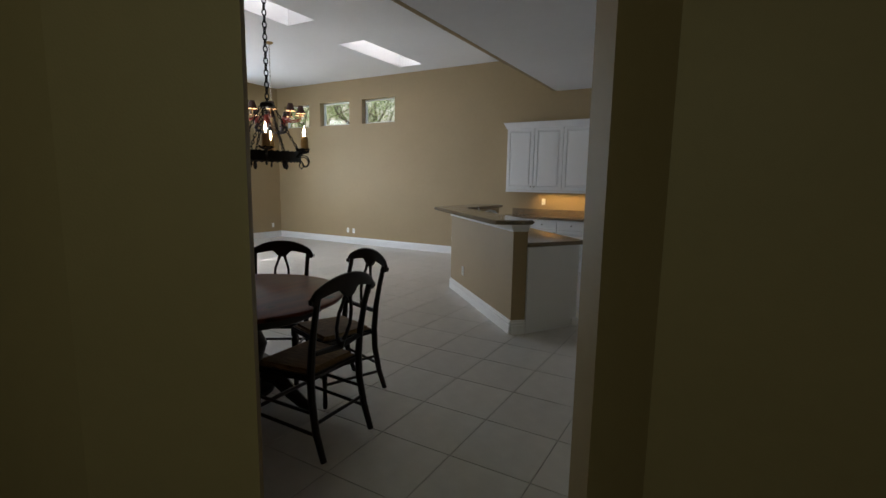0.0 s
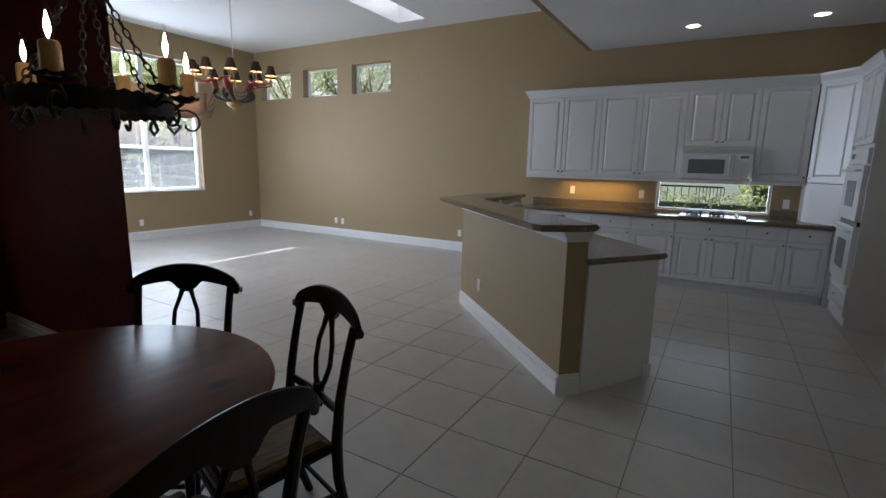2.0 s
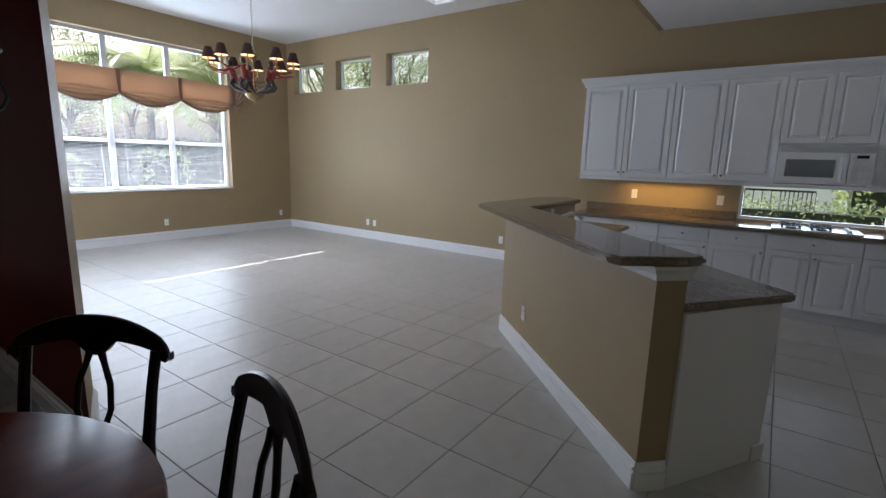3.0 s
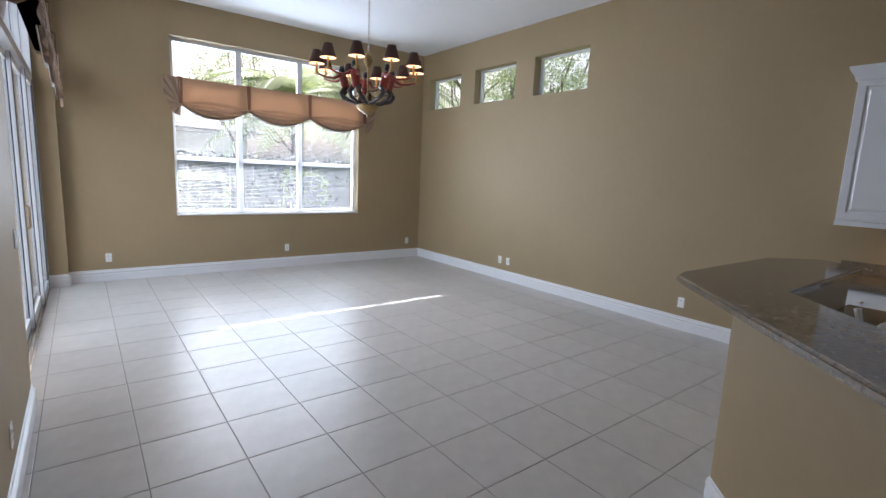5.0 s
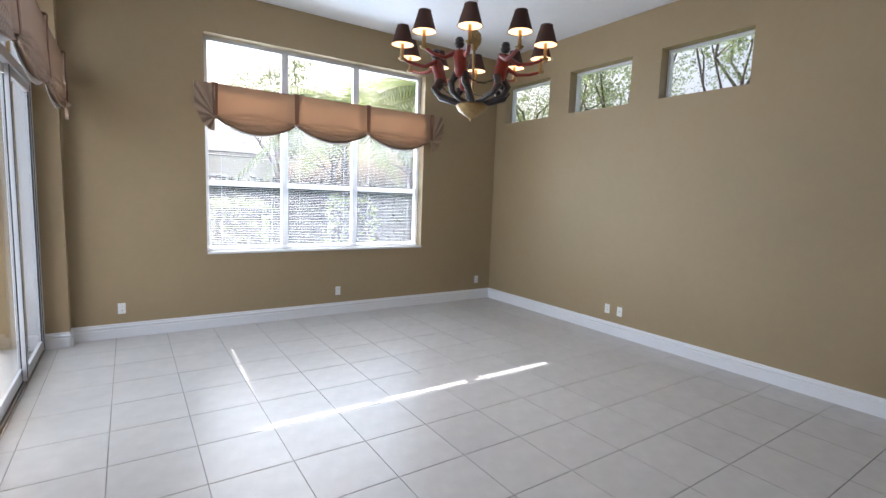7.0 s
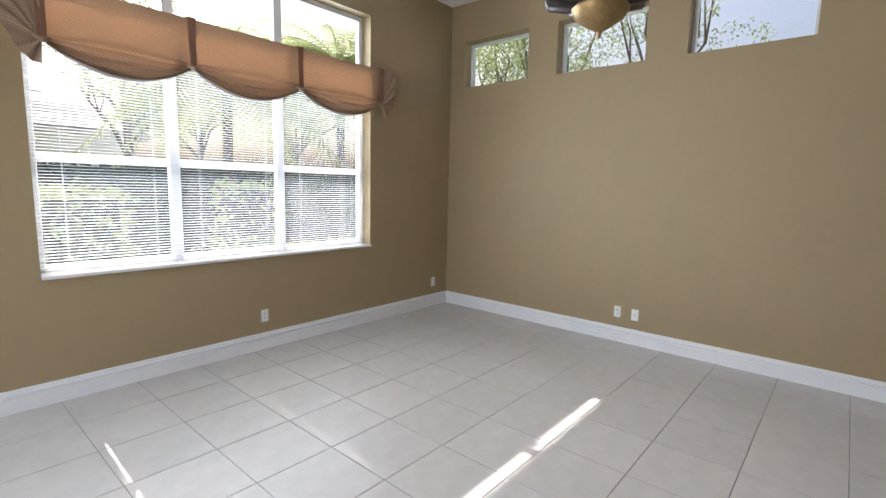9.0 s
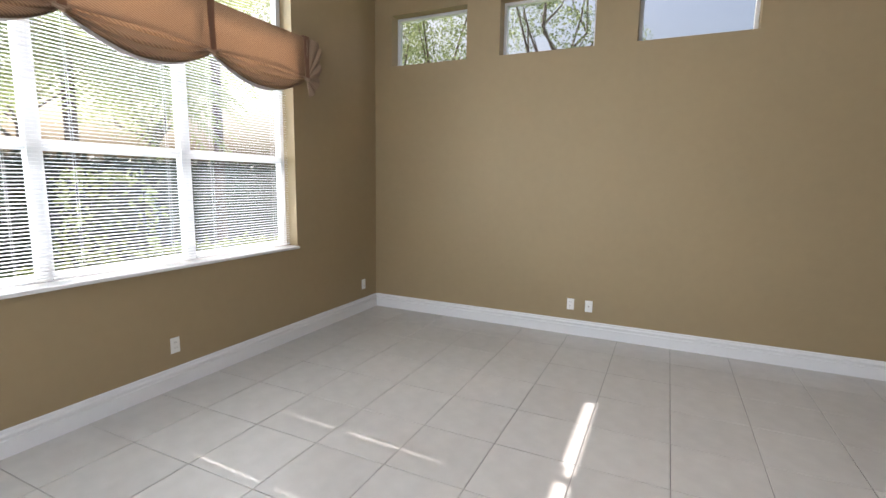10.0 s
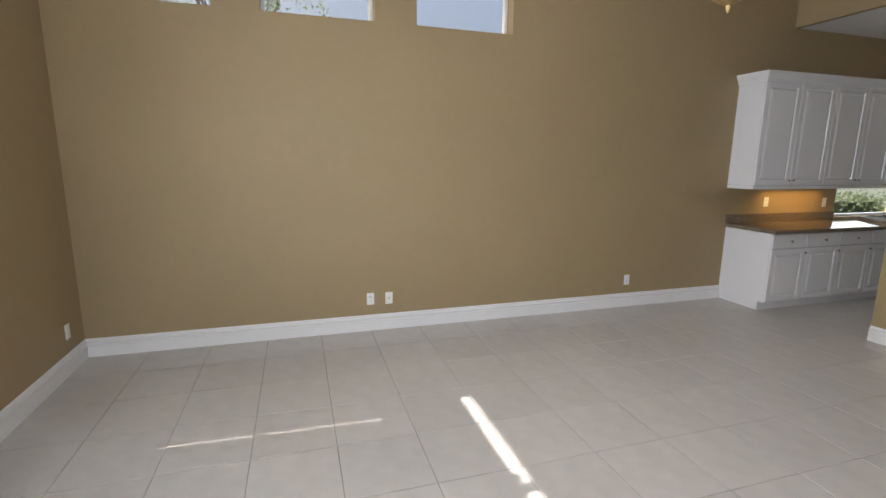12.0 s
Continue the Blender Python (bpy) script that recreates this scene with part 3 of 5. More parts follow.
for z0_, z1_ in ((1.04, 1.575), (0.42, 0.99)):
    bm = B()
    box(bm, 0.02, -0.028, z0_, 0.75, 0.02, z1_, 0.006)
    od = part("oven_door", bm, M_APPL, ov)
    bm = B()
    box(bm, 0.20, -0.031, z0_ + 0.13, 0.57, -0.0285, z1_ - 0.15)
    part("oven_window", bm, M_GREYGL, od)
    bm = B()
    tube(bm, [(0.08, -0.03, z1_ - 0.05), (0.09, -0.065, z1_ - 0.05), (0.68, -0.065, z1_ - 0.05), (0.69, -0.03, z1_ - 0.05)], 0.012, 8)
    part("handle", bm, M_APPL, od, smooth=True)
bm = B()
box(bm, 0.03, -0.004, 0.995, 0.74, 0.02, 1.035)
part("vent_strip", bm, M_BLACKGL, ov, "black vent strip")
d = part("drawer", panel_mesh(0.76, 0.30, edge=0.05), M_CAB, ov, m=pose(0.005, 0, 0.105))
part("knob", KNOB, None, d, m=pose(0.38, 0, 0.15))

# crown over the wall units
path = [(-3.055, N), (-3.055, YU), (0.375, YU), (XO, YO), (XO, YO - 0.77), (E, YO - 0.77)]
bm = B()
prof = [(0.0, 2.475), (0.012, 2.475), (0.018, 2.505), (0.05, 2.56), (0.055, 2.585), (0.0, 2.585)]
rings = []
for i, p in enumerate(path):
    p = Vector(p)
    d0 = (p - Vector(path[i - 1])).normalized() if i else None
    d1 = (Vector(path[i + 1]) - p).normalized() if i < len(path) - 1 else None
    n0 = Vector((d0.y, -d0.x)) if d0 else None
    n1 = Vector((d1.y, -d1.x)) if d1 else None
    nn = n0 if n1 is None else n1 if n0 is None else (n0 + n1).normalized() / max(0.5, (n0 + n1).normalized().dot(n1))
    nn = -nn if nn.dot(Vector((0, -1))) < -0.2 and i not in (0, 1) else nn
    rings.append((p, nn))
fs = []
vr = []
for p, nn in rings:
    vr.append([bm.verts.new((*(p + nn * o)[:], z)) for o, z in prof])
for a, b in zip(vr, vr[1:]):
    for i in range(len(prof)):
        j = (i + 1) % len(prof)
        fs.append(bm.faces.new((a[i], b[i], b[j], a[j])))
fs += [bm.faces.new(vr[0]), bm.faces.new(list(reversed(vr[-1])))]
bmesh.ops.recalc_face_normals(bm, faces=fs)
tagged(part("crown_moulding", bm, M_CAB), "white crown moulding along the top of the wall cabinets", "moulding")
bm = B()
prism(bm, [(-3.055, YU + 0.01), (0.38, YU + 0.01), (XO, YO + 0.01), (XO, YO - 0.765), (E, YO - 0.765), (E, N), (-3.055, N)], 2.501, 2.53)
tagged(part("cabinet_top_board", bm, M_CAB), "white board closing the top of the wall cabinets", "board")
bm = B()
box(bm, -3.055, YU + 0.004, 1.335, 0.385, YU + 0.022, 1.373)
box(bm, -3.055, YU + 0.022, 1.335, -3.037, N, 1.373)
tagged(part("light_rail", bm, M_CAB), "white light rail under the wall cabinets", "moulding")

# microwave
mw = thing("microwave_oven", "white over-the-range microwave oven hung under a short cabinet", "microwave oven", "", pose(-0.935, 8.235, 0))
bm = B()
box(bm, 0, 0.01, 1.385, 0.77, 0.39, 1.775, 0.004)
part("body", bm, M_APPL, mw)
bm = B()
box(bm, 0.0, -0.02, 1.395, 0.575, 0.01, 1.70, 0.006)
md = part("door", bm, M_APPL, mw)
bm = B()
box(bm, 0.075, -0.023, 1.455, 0.475, -0.0205, 1.63)
part("door_window", bm, M_GREYGL, md)
bm = B()
tube(bm, [(0.53, -0.02, 1.43), (0.53, -0.05, 1.445), (0.53, -0.05, 1.65), (0.53, -0.02, 1.665)], 0.011, 8)
part("handle", bm, M_APPL, md, smooth=True)
bm = B()
box(bm, 0.578, -0.018, 1.395, 0.77, 0.01, 1.70, 0.004)
mp_ = part("control_panel", bm, M_APPL, mw)
bm = B()
box(bm, 0.63, -0.0205, 1.645, 0.72, -0.0185, 1.675)
part("display", bm, M_BLACKGL, mp_)
for r in range(5):
    for c_ in range(3):
        bm = B()
        box(bm, 0.62 + c_ * 0.04, -0.0205, 1.42 + r * 0.04, 0.65 + c_ * 0.04, -0.0185, 1.445 + r * 0.04)
        part("button", bm, M_PLATE, mp_)
bm = B()
for k in range(5):
    box(bm, 0.01, -0.012, 1.708 + k * 0.013, 0.76, 0.012, 1.716 + k * 0.013)
part("vent_grille", bm, M_ALU, mw)

# worktops
bm = B()
prism(bm, [(-3.03, 7.985), (0.68, 7.987), (0.70, 7.98), (E - 0.002, 7.98), (E - 0.002, N - 0.002), (-3.03, N - 0.002)], 0.875, 0.915)
bmesh.ops.bevel(bm, geom=[e for e in bm.edges if abs(e.verts[0].co.z - e.verts[1].co.z) < 1e-4], offset=0.008, segments=3, affect="EDGES")
tagged(part("worktop", bm, M_STONE), "polished brown granite worktop on the white base cabinets", "worktop")
for xa, xb in ((-3.03, -1.25), (0.10, 0.384)):
    bm = B()
    box(bm, xa, N - 0.022, 0.916, xb, N - 0.002, 1.02, 0.003)
    tagged(part("backsplash", bm, M_STONE), "low brown granite upstand behind the worktop", "backsplash")
bm = B()
box(bm, 0.657, YB + 0.004, 0.0, 0.708, YB + 0.02, 0.873)
tagged(part("filler_panel", bm, M_CAB), "narrow white filler panel between base cabinets and oven tower", "panel")

ck = thing("cooktop", "white gas cooktop with black grates set in the granite worktop", "cooktop", "", pose(-0.90, 8.06, 0.9155))
bm = B()
box(bm, 0, 0, 0, 0.74, 0.48, 0.012, 0.004)
part("base", bm, M_APPL, ck)
for ix, iy in ((0.17, 0.12), (0.17, 0.36), (0.42, 0.12), (0.42, 0.36)):
    bm = B()
    lathe(bm, [(0.045, 0.012), (0.045, 0.022), (0.03, 0.028)], 12, (ix, iy))
    bu = part("burner", bm, M_IRON, ck)
    bm = B()
    for k in range(4):
        a = k * math.pi / 2 + math.pi / 4
        tube(bm, [(ix + 0.11 * math.cos(a), iy + 0.11 * math.sin(a), 0.013), (ix + 0.10 * math.cos(a), iy + 0.10 * math.sin(a), 0.045), (ix + 0.03 * math.cos(a), iy + 0.03 * math.sin(a), 0.045)], 0.006, 6)
    ring = [(ix + 0.10 * math.cos(t * math.pi / 8), iy + 0.10 * math.sin(t * math.pi / 8), 0.045) for t in range(17)]
    tube(bm, ring, 0.005, 6)
    part("grate", bm, M_IRON, bu)
for k in range(4):
    bm = B()
    lathe(bm, [(0.02, 0.012), (0.018, 0.032), (0.012, 0.034)], 10, (0.64, 0.08 + k * 0.1))
    part("knob", bm, M_APPL, ck)


# wall plates
def plate(x, y, z, rz, kind="outlet", w=0.07, h=0.115):
    lab = {"outlet": "ivory duplex outlet plate on the tan wall", "switch": "ivory rocker switch plate on the wall", "jack": "ivory cable jack plate on the tan wall"}[kind]
    p = thing({"outlet": "wall_outlet", "switch": "light_switch", "jack": "cable_outlet"}[kind], lab, "outlet" if kind != "switch" else "light switch", "wall plates", pose(x, y, z, 0, 0, rz))
    bm = B()
    box(bm, -w / 2, -0.006, -h / 2, w / 2, -0.0005, h / 2, 0.002)
    part("cover", bm, M_PLATE, p)
    if kind == "outlet":
        for s in (-1, 1):
            bm = B()
            box(bm, -0.017, -0.009, s * 0.02 - 0.014, 0.017, -0.0055, s * 0.02 + 0.014, 0.003)
            so = part("socket", bm, M_PLATE, p)
            bm = B()
            box(bm, -0.008, -0.0095, s * 0.02 - 0.004, -0.005, -0.0088, s * 0.02 + 0.006)
            box(bm, 0.005, -0.0095, s * 0.02 - 0.004, 0.008, -0.0088, s * 0.02 + 0.006)
            part("slot", bm, M_BLACKGL, so)
    elif kind == "switch":
        for k in range(int(w / 0.045)):
            xo = (k - (int(w / 0.045) - 1) / 2) * 0.046
            bm = B()
            box(bm, xo - 0.014, -0.010, -0.03, xo + 0.014, -0.0055, 0.03, 0.002)
            part("rocker", bm, M_PLATE, p)
    else:
        bm = B()
        lathe(bm, [(0.008, 0), (0.008, 0.008), (0.004, 0.012)], 8)
        bmesh.ops.rotate(bm, verts=bm.verts, cent=(0, 0, 0), matrix=Matrix.Rotation(radians(90), 3, "X"))
        part("connector", bm, M_CHROME, p)


for y_ in (3.60, 6.01, 8.36):
    plate(W, y_, 0.315, 90)
plate(-7.256, N, 0.312, 0)
plate(-7.078, N, 0.308, 0, "jack")
plate(-4.355, N, 0.31, 0)
plate(-2.42, N, 1.16, 0)
plate(-1.435, N, 1.14, 0, "switch")
plate(0.255, N, 1.10, 0, "switch")
plate(-2.397 - 0.0, 5.41, 0.348, -45)
plate(-5.66, S, 1.12, 180, "switch", 0.115)
plate(-4.75, S, 0.31, 180)

# peninsula: half wall, bar, cabinets, lower worktop
bm = B()
prism(bm, [(-1.256, 4.289), (-1.150, 4.395), (-2.660, 5.883), (-2.660, 7.12), (-2.810, 7.12), (-2.810, 5.821)], 0, 1.10)
struct("half_wall", bm, M_TAN, "tan painted half wall under the breakfast bar")
baseboard("baseboard", -1.256, 4.289, -2.810, 5.821, 0.145)
baseboard("baseboard", -2.810, 5.821, -2.810, 7.12, 0.145)
baseboard("baseboard", -1.150, 4.395, -1.256, 4.289, 0.145)
bm = B()
prof = [(0.0, 1.03), (0.012, 1.03), (0.018, 1.055), (0.045, 1.085), (0.05, 1.10), (0.0, 1.10)]
pth = [(-2.81, 7.12), (-2.81, 5.821), (-1.256, 4.289), (-1.15, 4.395)]
nrm = [Vector((-1, 0)), Vector((-1, -0.414)), Vector((0.008, -1.41)), Vector((0.71, -0.70))]
vr = [[bm.verts.new((*(Vector(p) + nn * o)[:], z)) for o, z in prof] for p, nn in zip(pth, nrm)]
fs = []
for a, b in zip(vr, vr[1:]):
    for i in range(len(prof)):
        j = (i + 1) % len(prof)
        fs.append(bm.faces.new((a[i], b[i], b[j], a[j])))
fs += [bm.faces.new(vr[0]), bm.faces.new(vr[-1])]
bmesh.ops.recalc_face_normals(bm, faces=fs)
tagged(part("bar_moulding", bm, M_TRIM), "white moulding under the granite bar top", "moulding")
bm = B()
prism(bm, [(-1.445, 4.155), (-1.375, 4.125), (-1.13, 4.32), (-1.09, 4.40), (-2.62, 5.91), (-2.62, 7.18), (-2.86, 7.38), (-3.10, 7.06), (-3.12, 5.92), (-3.09, 5.80)], 1.101, 1.143)
bmesh.ops.bevel(bm, geom=[e for e in bm.edges if abs(e.verts[0].co.z - e.verts[1].co.z) < 1e-4], offset=0.012, segments=3, affect="EDGES")
tagged(part("bar_top", bm, M_STONE), "raised polished brown granite bar top on the half wall", "worktop")
pc = thing("peninsula_cabinet", "white base cabinets behind the half wall with a plain end panel", "cabinet")
bm = B()
prism(bm, [(-1.148, 4.397), (-0.80, 4.97), (-2.13, 6.33), (-2.13, 7.10), (-2.655, 7.10), (-2.655, 5.885)], 0.10, 0.873)
prism(bm, [(-1.148, 4.397), (-0.83, 4.92), (-2.20, 6.30), (-2.20, 7.10), (-2.655, 7.10), (-2.655, 5.885)], 0.0, 0.10)
part("body", bm, M_CAB, pc)
ea = math.degrees(math.atan2(0.573, 0.348))
bm = B()
box(bm, 0.0, -0.016, 0.0, 0.672, -0.001, 0.873, 0.002)
part("end_panel", bm, M_CAB, pc, m=pose(-1.148, 4.397, 0, 0, 0, ea))
bm = B()
box(bm, 0.60, -0.030, 0.0, 0.69, -0.016, 0.09, 0.004)
part("plinth", bm, M_CAB, pc, m=pose(-1.148, 4.397, 0, 0, 0, ea))
for k in range(3):
    d = part("door", panel_mesh(0.52, 0.73), M_CAB, pc, m=pose(-0.80 - 0.70 * 0.55 * k - 0.015, 4.97 + 0.715 * 0.55 * k + 0.02, 0.115, 0, 0, 135) @ pose(0, 0, 0) )
    part("knob", KNOB, None, d, m=pose(0.48, 0, 0.68))
bm = B()
prism(bm, [(-1.148, 4.40), (-1.12, 4.44), (-0.74, 4.955), (-0.735, 4.99), (-2.08, 6.36), (-2.08, 7.13), (-2.655, 7.13), (-2.655, 5.89)], 0.875, 0.915)
bmesh.ops.bevel(bm, geom=[e for e in bm.edges if abs(e.verts[0].co.z - e.verts[1].co.z) < 1e-4], offset=0.010, segments=3, affect="EDGES")
tagged(part("lower_worktop", bm, M_STONE), "polished brown granite worktop behind the bar", "worktop")
sk_ = thing("sink", "white double kitchen sink set in the granite worktop", "sink", "", pose(-2.16, 5.90, 0.916, 0, 0, 135))
bm = B()
grid_solid(bm, "z", 0.0, 0.010, [-0.40, 0.40], [-0.25, 0.25], [(-0.37, -0.22, -0.01, 0.20), (0.01, -0.22, 0.37, 0.20)])
part("rim", bm, M_APPL, sk_)
for xa in (-0.37, 0.01):
    bm = B()
    box(bm, xa, -0.22, 0.0005, xa + 0.36, 0.20, 0.003)
    part("basin", bm, M_STEEL, sk_)
fc = thing("faucet", "white kitchen faucet with a side lever behind the sink", "faucet", "", pose(-2.31, 5.74, 0.926, 0, 0, 135))
bm = B()
lathe(bm, [(0.03, 0), (0.028, 0.02), (0.022, 0.04), (0.022, 0.12), (0.018, 0.13)], 14)
part("body", bm, M_APPL, fc, smooth=True)
bm = B()
tube(bm, [(0, 0, 0.11), (0, -0.05, 0.17), (0, -0.12, 0.20), (0, -0.19, 0.185), (0, -0.22, 0.15)], [0.018, 0.017, 0.016, 0.016, 0.018], 10)
part("spout", bm, M_APPL, fc, smooth=True)
bm = B()
tube(bm, [(0, 0, 0.13), (0.02, 0.02, 0.17), (0.03, 0.03, 0.23)], [0.016, 0.011, 0.013], 8)
part("lever", bm, M_APPL, fc, smooth=True)
sp = thing("sprayer", "white side sprayer beside the faucet", "faucet", "", pose(-2.14, 5.57, 0.9155))
bm = B()
lathe(bm, [(0.022, 0), (0.018, 0.02), (0.012, 0.03), (0.014, 0.07), (0.018, 0.10), (0.014, 0.115)], 12)
part("body", bm, M_APPL, sp, smooth=True)

# fridge
fr = thing("refrigerator", "white side-by-side refrigerator with long curved handles and an ice dispenser", "refrigerator", "", pose(0.655, 5.66, 0, 0, 0, -90))
bm = B()
box(bm, 0.0, 0.06, 0.02, 1.18, 0.72, 1.80, 0.006)
part("body", bm, M_APPL, fr)
for xa, xb, hx in ((0.0, 0.49, 0.45), (0.50, 1.18, 0.54)):
    bm = B()
    box(bm, xa, 0.0, 0.13, xb, 0.055, 1.81, 0.012)
    fd = part("door", bm, M_APPL, fr)
    bm = B()
    tube(bm, [(hx, 0.0, 0.72), (hx, -0.045, 0.80), (hx, -0.06, 1.0), (hx, -0.06, 1.2), (hx, -0.045, 1.42), (hx, 0.0, 1.52)], [0.016, 0.019, 0.02, 0.02, 0.019, 0.016], 10)
    part("handle", bm, M_APPL, fd, smooth=True)
    if xa == 0.0:
        bm = B()
        grid_solid(bm, "y", -0.008, 0.001, [0.10, 0.38], [0.86, 1.28], [(0.13, 0.90, 0.35, 1.16)])
        dsp = part("dispenser", bm, M_APPL, fd)
        bm = B()
        box(bm, 0.13, -0.004, 0.90, 0.35, -0.001, 1.16)
        part("recess", bm, M_GREYGL, dsp, "grey dispenser recess")
bm = B()
box(bm, 0.01, 0.02, 0.015, 1.17, 0.06, 0.12, 0.004)
part("base_grille", bm, M_APPL, fr)
cabinet("white cabinet above the refrigerator with two doors", pose(0.80, 5.66, 0, 0, 0, -90), 1.18, 1.86, 2.50, 0.56, 2, name="kitchen_cabinet")

# recessed lights, vent
for x_, y_ in ((-0.95, 7.90), (0.26, 8.00), (-0.88, 5.90)):
    rl = thing("recessed_light", "lit round recessed light in the white kitchen ceiling", "ceiling light", "recessed kitchen lights", pose(x_, y_, LO))
    bm = B()
    lathe(bm, [(0.095, -0.001), (0.092, -0.008), (0.075, -0.006)], 24, cap=False)
    part("trim_ring", bm, M_TRIM, rl, smooth=True)
    bm = B()
    lathe(bm, [(0.074, -0.0045), (0.074, -0.0015)], 24)
    part("lens", bm, M_LENS, rl)
    lp = new("lamp_recessed", bpy.data.lights.new("lamp_recessed", "SPOT"))
    lp.data.energy, lp.data.color, lp.data.spot_size, lp.data.shadow_soft_size = 0.9, (1.0, 0.84, 0.62), radians(110), 0.06
    lp.data.spot_blend = 0.6
    lp.matrix_world = look((x_, y_, LO - 0.02), (x_, y_ + 0.001, 0))
area_lamp("under_cabinet_lamp", (-2.05, 8.46, 1.35), (-2.05, 8.52, 0.9), 0.95, 0.05, 1.5, (1.0, 0.62, 0.18))
vt = thing("ceiling_vent", "grey slatted air vent in the high ceiling", "vent", "", pose(-3.18, 7.36, HI))
bm = B()
grid_solid(bm, "z", -0.012, -0.001, [-0.13, 0.13], [-0.19, 0.19], [(-0.11, -0.17, 0.11, 0.17)])
part("frame", bm, M_ALU, vt)
for k in range(14):
    bm = B()
    box(bm, -0.108, -0.001, -0.010, 0.108, 0.001, 0.010)
    part("slat", bm, M_ALU, vt, m=pose(0, -0.157 + k * 0.024, -0.012, 50))
bm = B()
box(bm, -0.11, -0.17, -0.003, 0.11, 0.17, -0.001)
part("backing", bm, M_IRON, vt)

# ---- dining ----
def chair():
    c = thing("dining_chair", "dark-stained wooden dining chair with a lyre back and woven rush seat", "chair", "chairs round the table")
    # back posts with the rear legs
    for s in (-1, 1):
        bm = B()
        tube(bm, [(s * 0.205, -0.285, 0.0), (s * 0.205, -0.235, 0.15), (s * 0.20, -0.205, 0.32), (s * 0.20, -0.20, 0.46), (s * 0.20, -0.215, 0.62), (s * 0.205, -0.245, 0.78), (s * 0.21, -0.275, 0.90)], [0.017, 0.020, 0.021, 0.022, 0.019, 0.017, 0.017], 8)
        part("rear_leg", bm, M_DARKWOOD, c, smooth=True)
        bm = B()
        lathe(bm, [(0.013, 0.0), (0.016, 0.03), (0.014, 0.10), (0.020, 0.30), (0.024, 0.36), (0.018, 0.38), (0.024, 0.40), (0.024, 0.45)], 10, (s * 0.215, 0.20))
        part("front_leg", bm, M_DARKWOOD, c, smooth=True)
    # top rail
    bm = B()
    n_ = 28
    cols = []
    for i in range(n_ + 1):
        u = -1 + 2 * i / n_
        x = 0.262 * u
        au = abs(u)
        zt = 1.005 - 0.085 * au ** 2.2
        zb = 0.925 - 0.045 * au ** 2
        if au < 0.24:
            zb -= 0.055 * math.cos(au / 0.24 * math.pi / 2) ** 0.7
        if au > 0.80:
            e = (au - 0.80) / 0.20
            zb -= 0.030 * math.sin(e * math.pi)
            zt -= 0.045 * e ** 3
            zb += 0.02 * e ** 3
        y = -0.300 + 0.030 * au ** 2
        cols.append([bm.verts.new(p) for p in ((x, y - 0.010, zb), (x, y - 0.014, (zb + zt) / 2), (x, y - 0.008, zt - 0.004), (x, y, zt), (x, y + 0.010, zt - 0.004), (x, y + 0.012, (zb + zt) / 2), (x, y + 0.010, zb))])
    fs = []
    for a, b in zip(cols, cols[1:]):
        for k in range(7):
            fs.append(bm.faces.new((a[k], b[k], b[(k + 1) % 7], a[(k + 1) % 7])))
    fs += [bm.faces.new(cols[0]), bm.faces.new(cols[-1])]
    bmesh.ops.recalc_face_normals(bm, faces=fs)
    part("top_rail", bm, M_DARKWOOD, c, smooth=True)
    # lyre splat
    bm = B()
    for s in (-1, 1):
        tube(bm, [(s * 0.018, -0.292, 0.885), (s * 0.030, -0.285, 0.845), (s * 0.052, -0.272, 0.78), (s * 0.056, -0.258, 0.70), (s * 0.036, -0.245, 0.635), (s * 0.010, -0.238, 0.60)], [0.013, 0.010, 0.010, 0.010, 0.011, 0.013], 6)
    tube(bm, [(0, -0.240, 0.615), (0, -0.232, 0.57)], [0.026, 0.020], 8)
    part("splat", bm, M_DARKWOOD, c, smooth=True)
    bm = B()
    tube(bm, [(-0.20, -0.212, 0.585), (0, -0.232, 0.575), (0.20, -0.212, 0.585)], [0.014, 0.018, 0.014], 8)
    part("cross_rail", bm, M_DARKWOOD, c, smooth=True)
    # seat
    bm = B()
    out = [(-0.20, -0.20), (0.20, -0.20), (0.245, 0.18), (0.225, 0.225), (-0.225, 0.225), (-0.245, 0.18)]
    prism(bm, out, 0.425, 0.458)
    bmesh.ops.bevel(bm, geom=list(bm.edges), offset=0.010, segments=2, affect="EDGES")
    part("seat_frame", bm, M_DARKWOOD, c)
    bm = B()
    prism(bm, [(x * 0.90, y * 0.90) for x, y in out], 0.456, 0.482)
    bmesh.ops.bevel(bm, geom=[e for e in bm.edges if e.verts[0].co.z > 0.47 and e.verts[1].co.z > 0.47], offset=0.018, segments=3, affect="EDGES")
    part("seat", bm, M_RUSH, c)
    # stretchers
    for z_, zz in ((0.14, 0.16), (0.26, 0.27)):
        for s in (-1, 1):
            bm = B()
            tube(bm, [(s * 0.205, -0.235 + (z_ - 0.14) * 0.2, z_), (s * 0.215, 0.20, zz)], 0.010, 6)
            part("stretcher", bm, M_DARKWOOD, c)
    bm = B()
    tube(bm, [(-0.215, 0.20, 0.20), (0, 0.20, 0.205), (0.215, 0.20, 0.20)], [0.011, 0.014, 0.011], 6)
    part("stretcher", bm, M_DARKWOOD, c)
    bm = B()
    tube(bm, [(-0.203, -0.225, 0.20), (0.203, -0.225, 0.20)], 0.010, 6)
    part("stretcher", bm, M_DARKWOOD, c)
    return c


def chair_at(x, y, rz):
    """Place of the top rail's middle, and the way the chair faces."""
    return pose(x, y, 0, 0, 0, rz) @ pose(0, 0.285, 0)


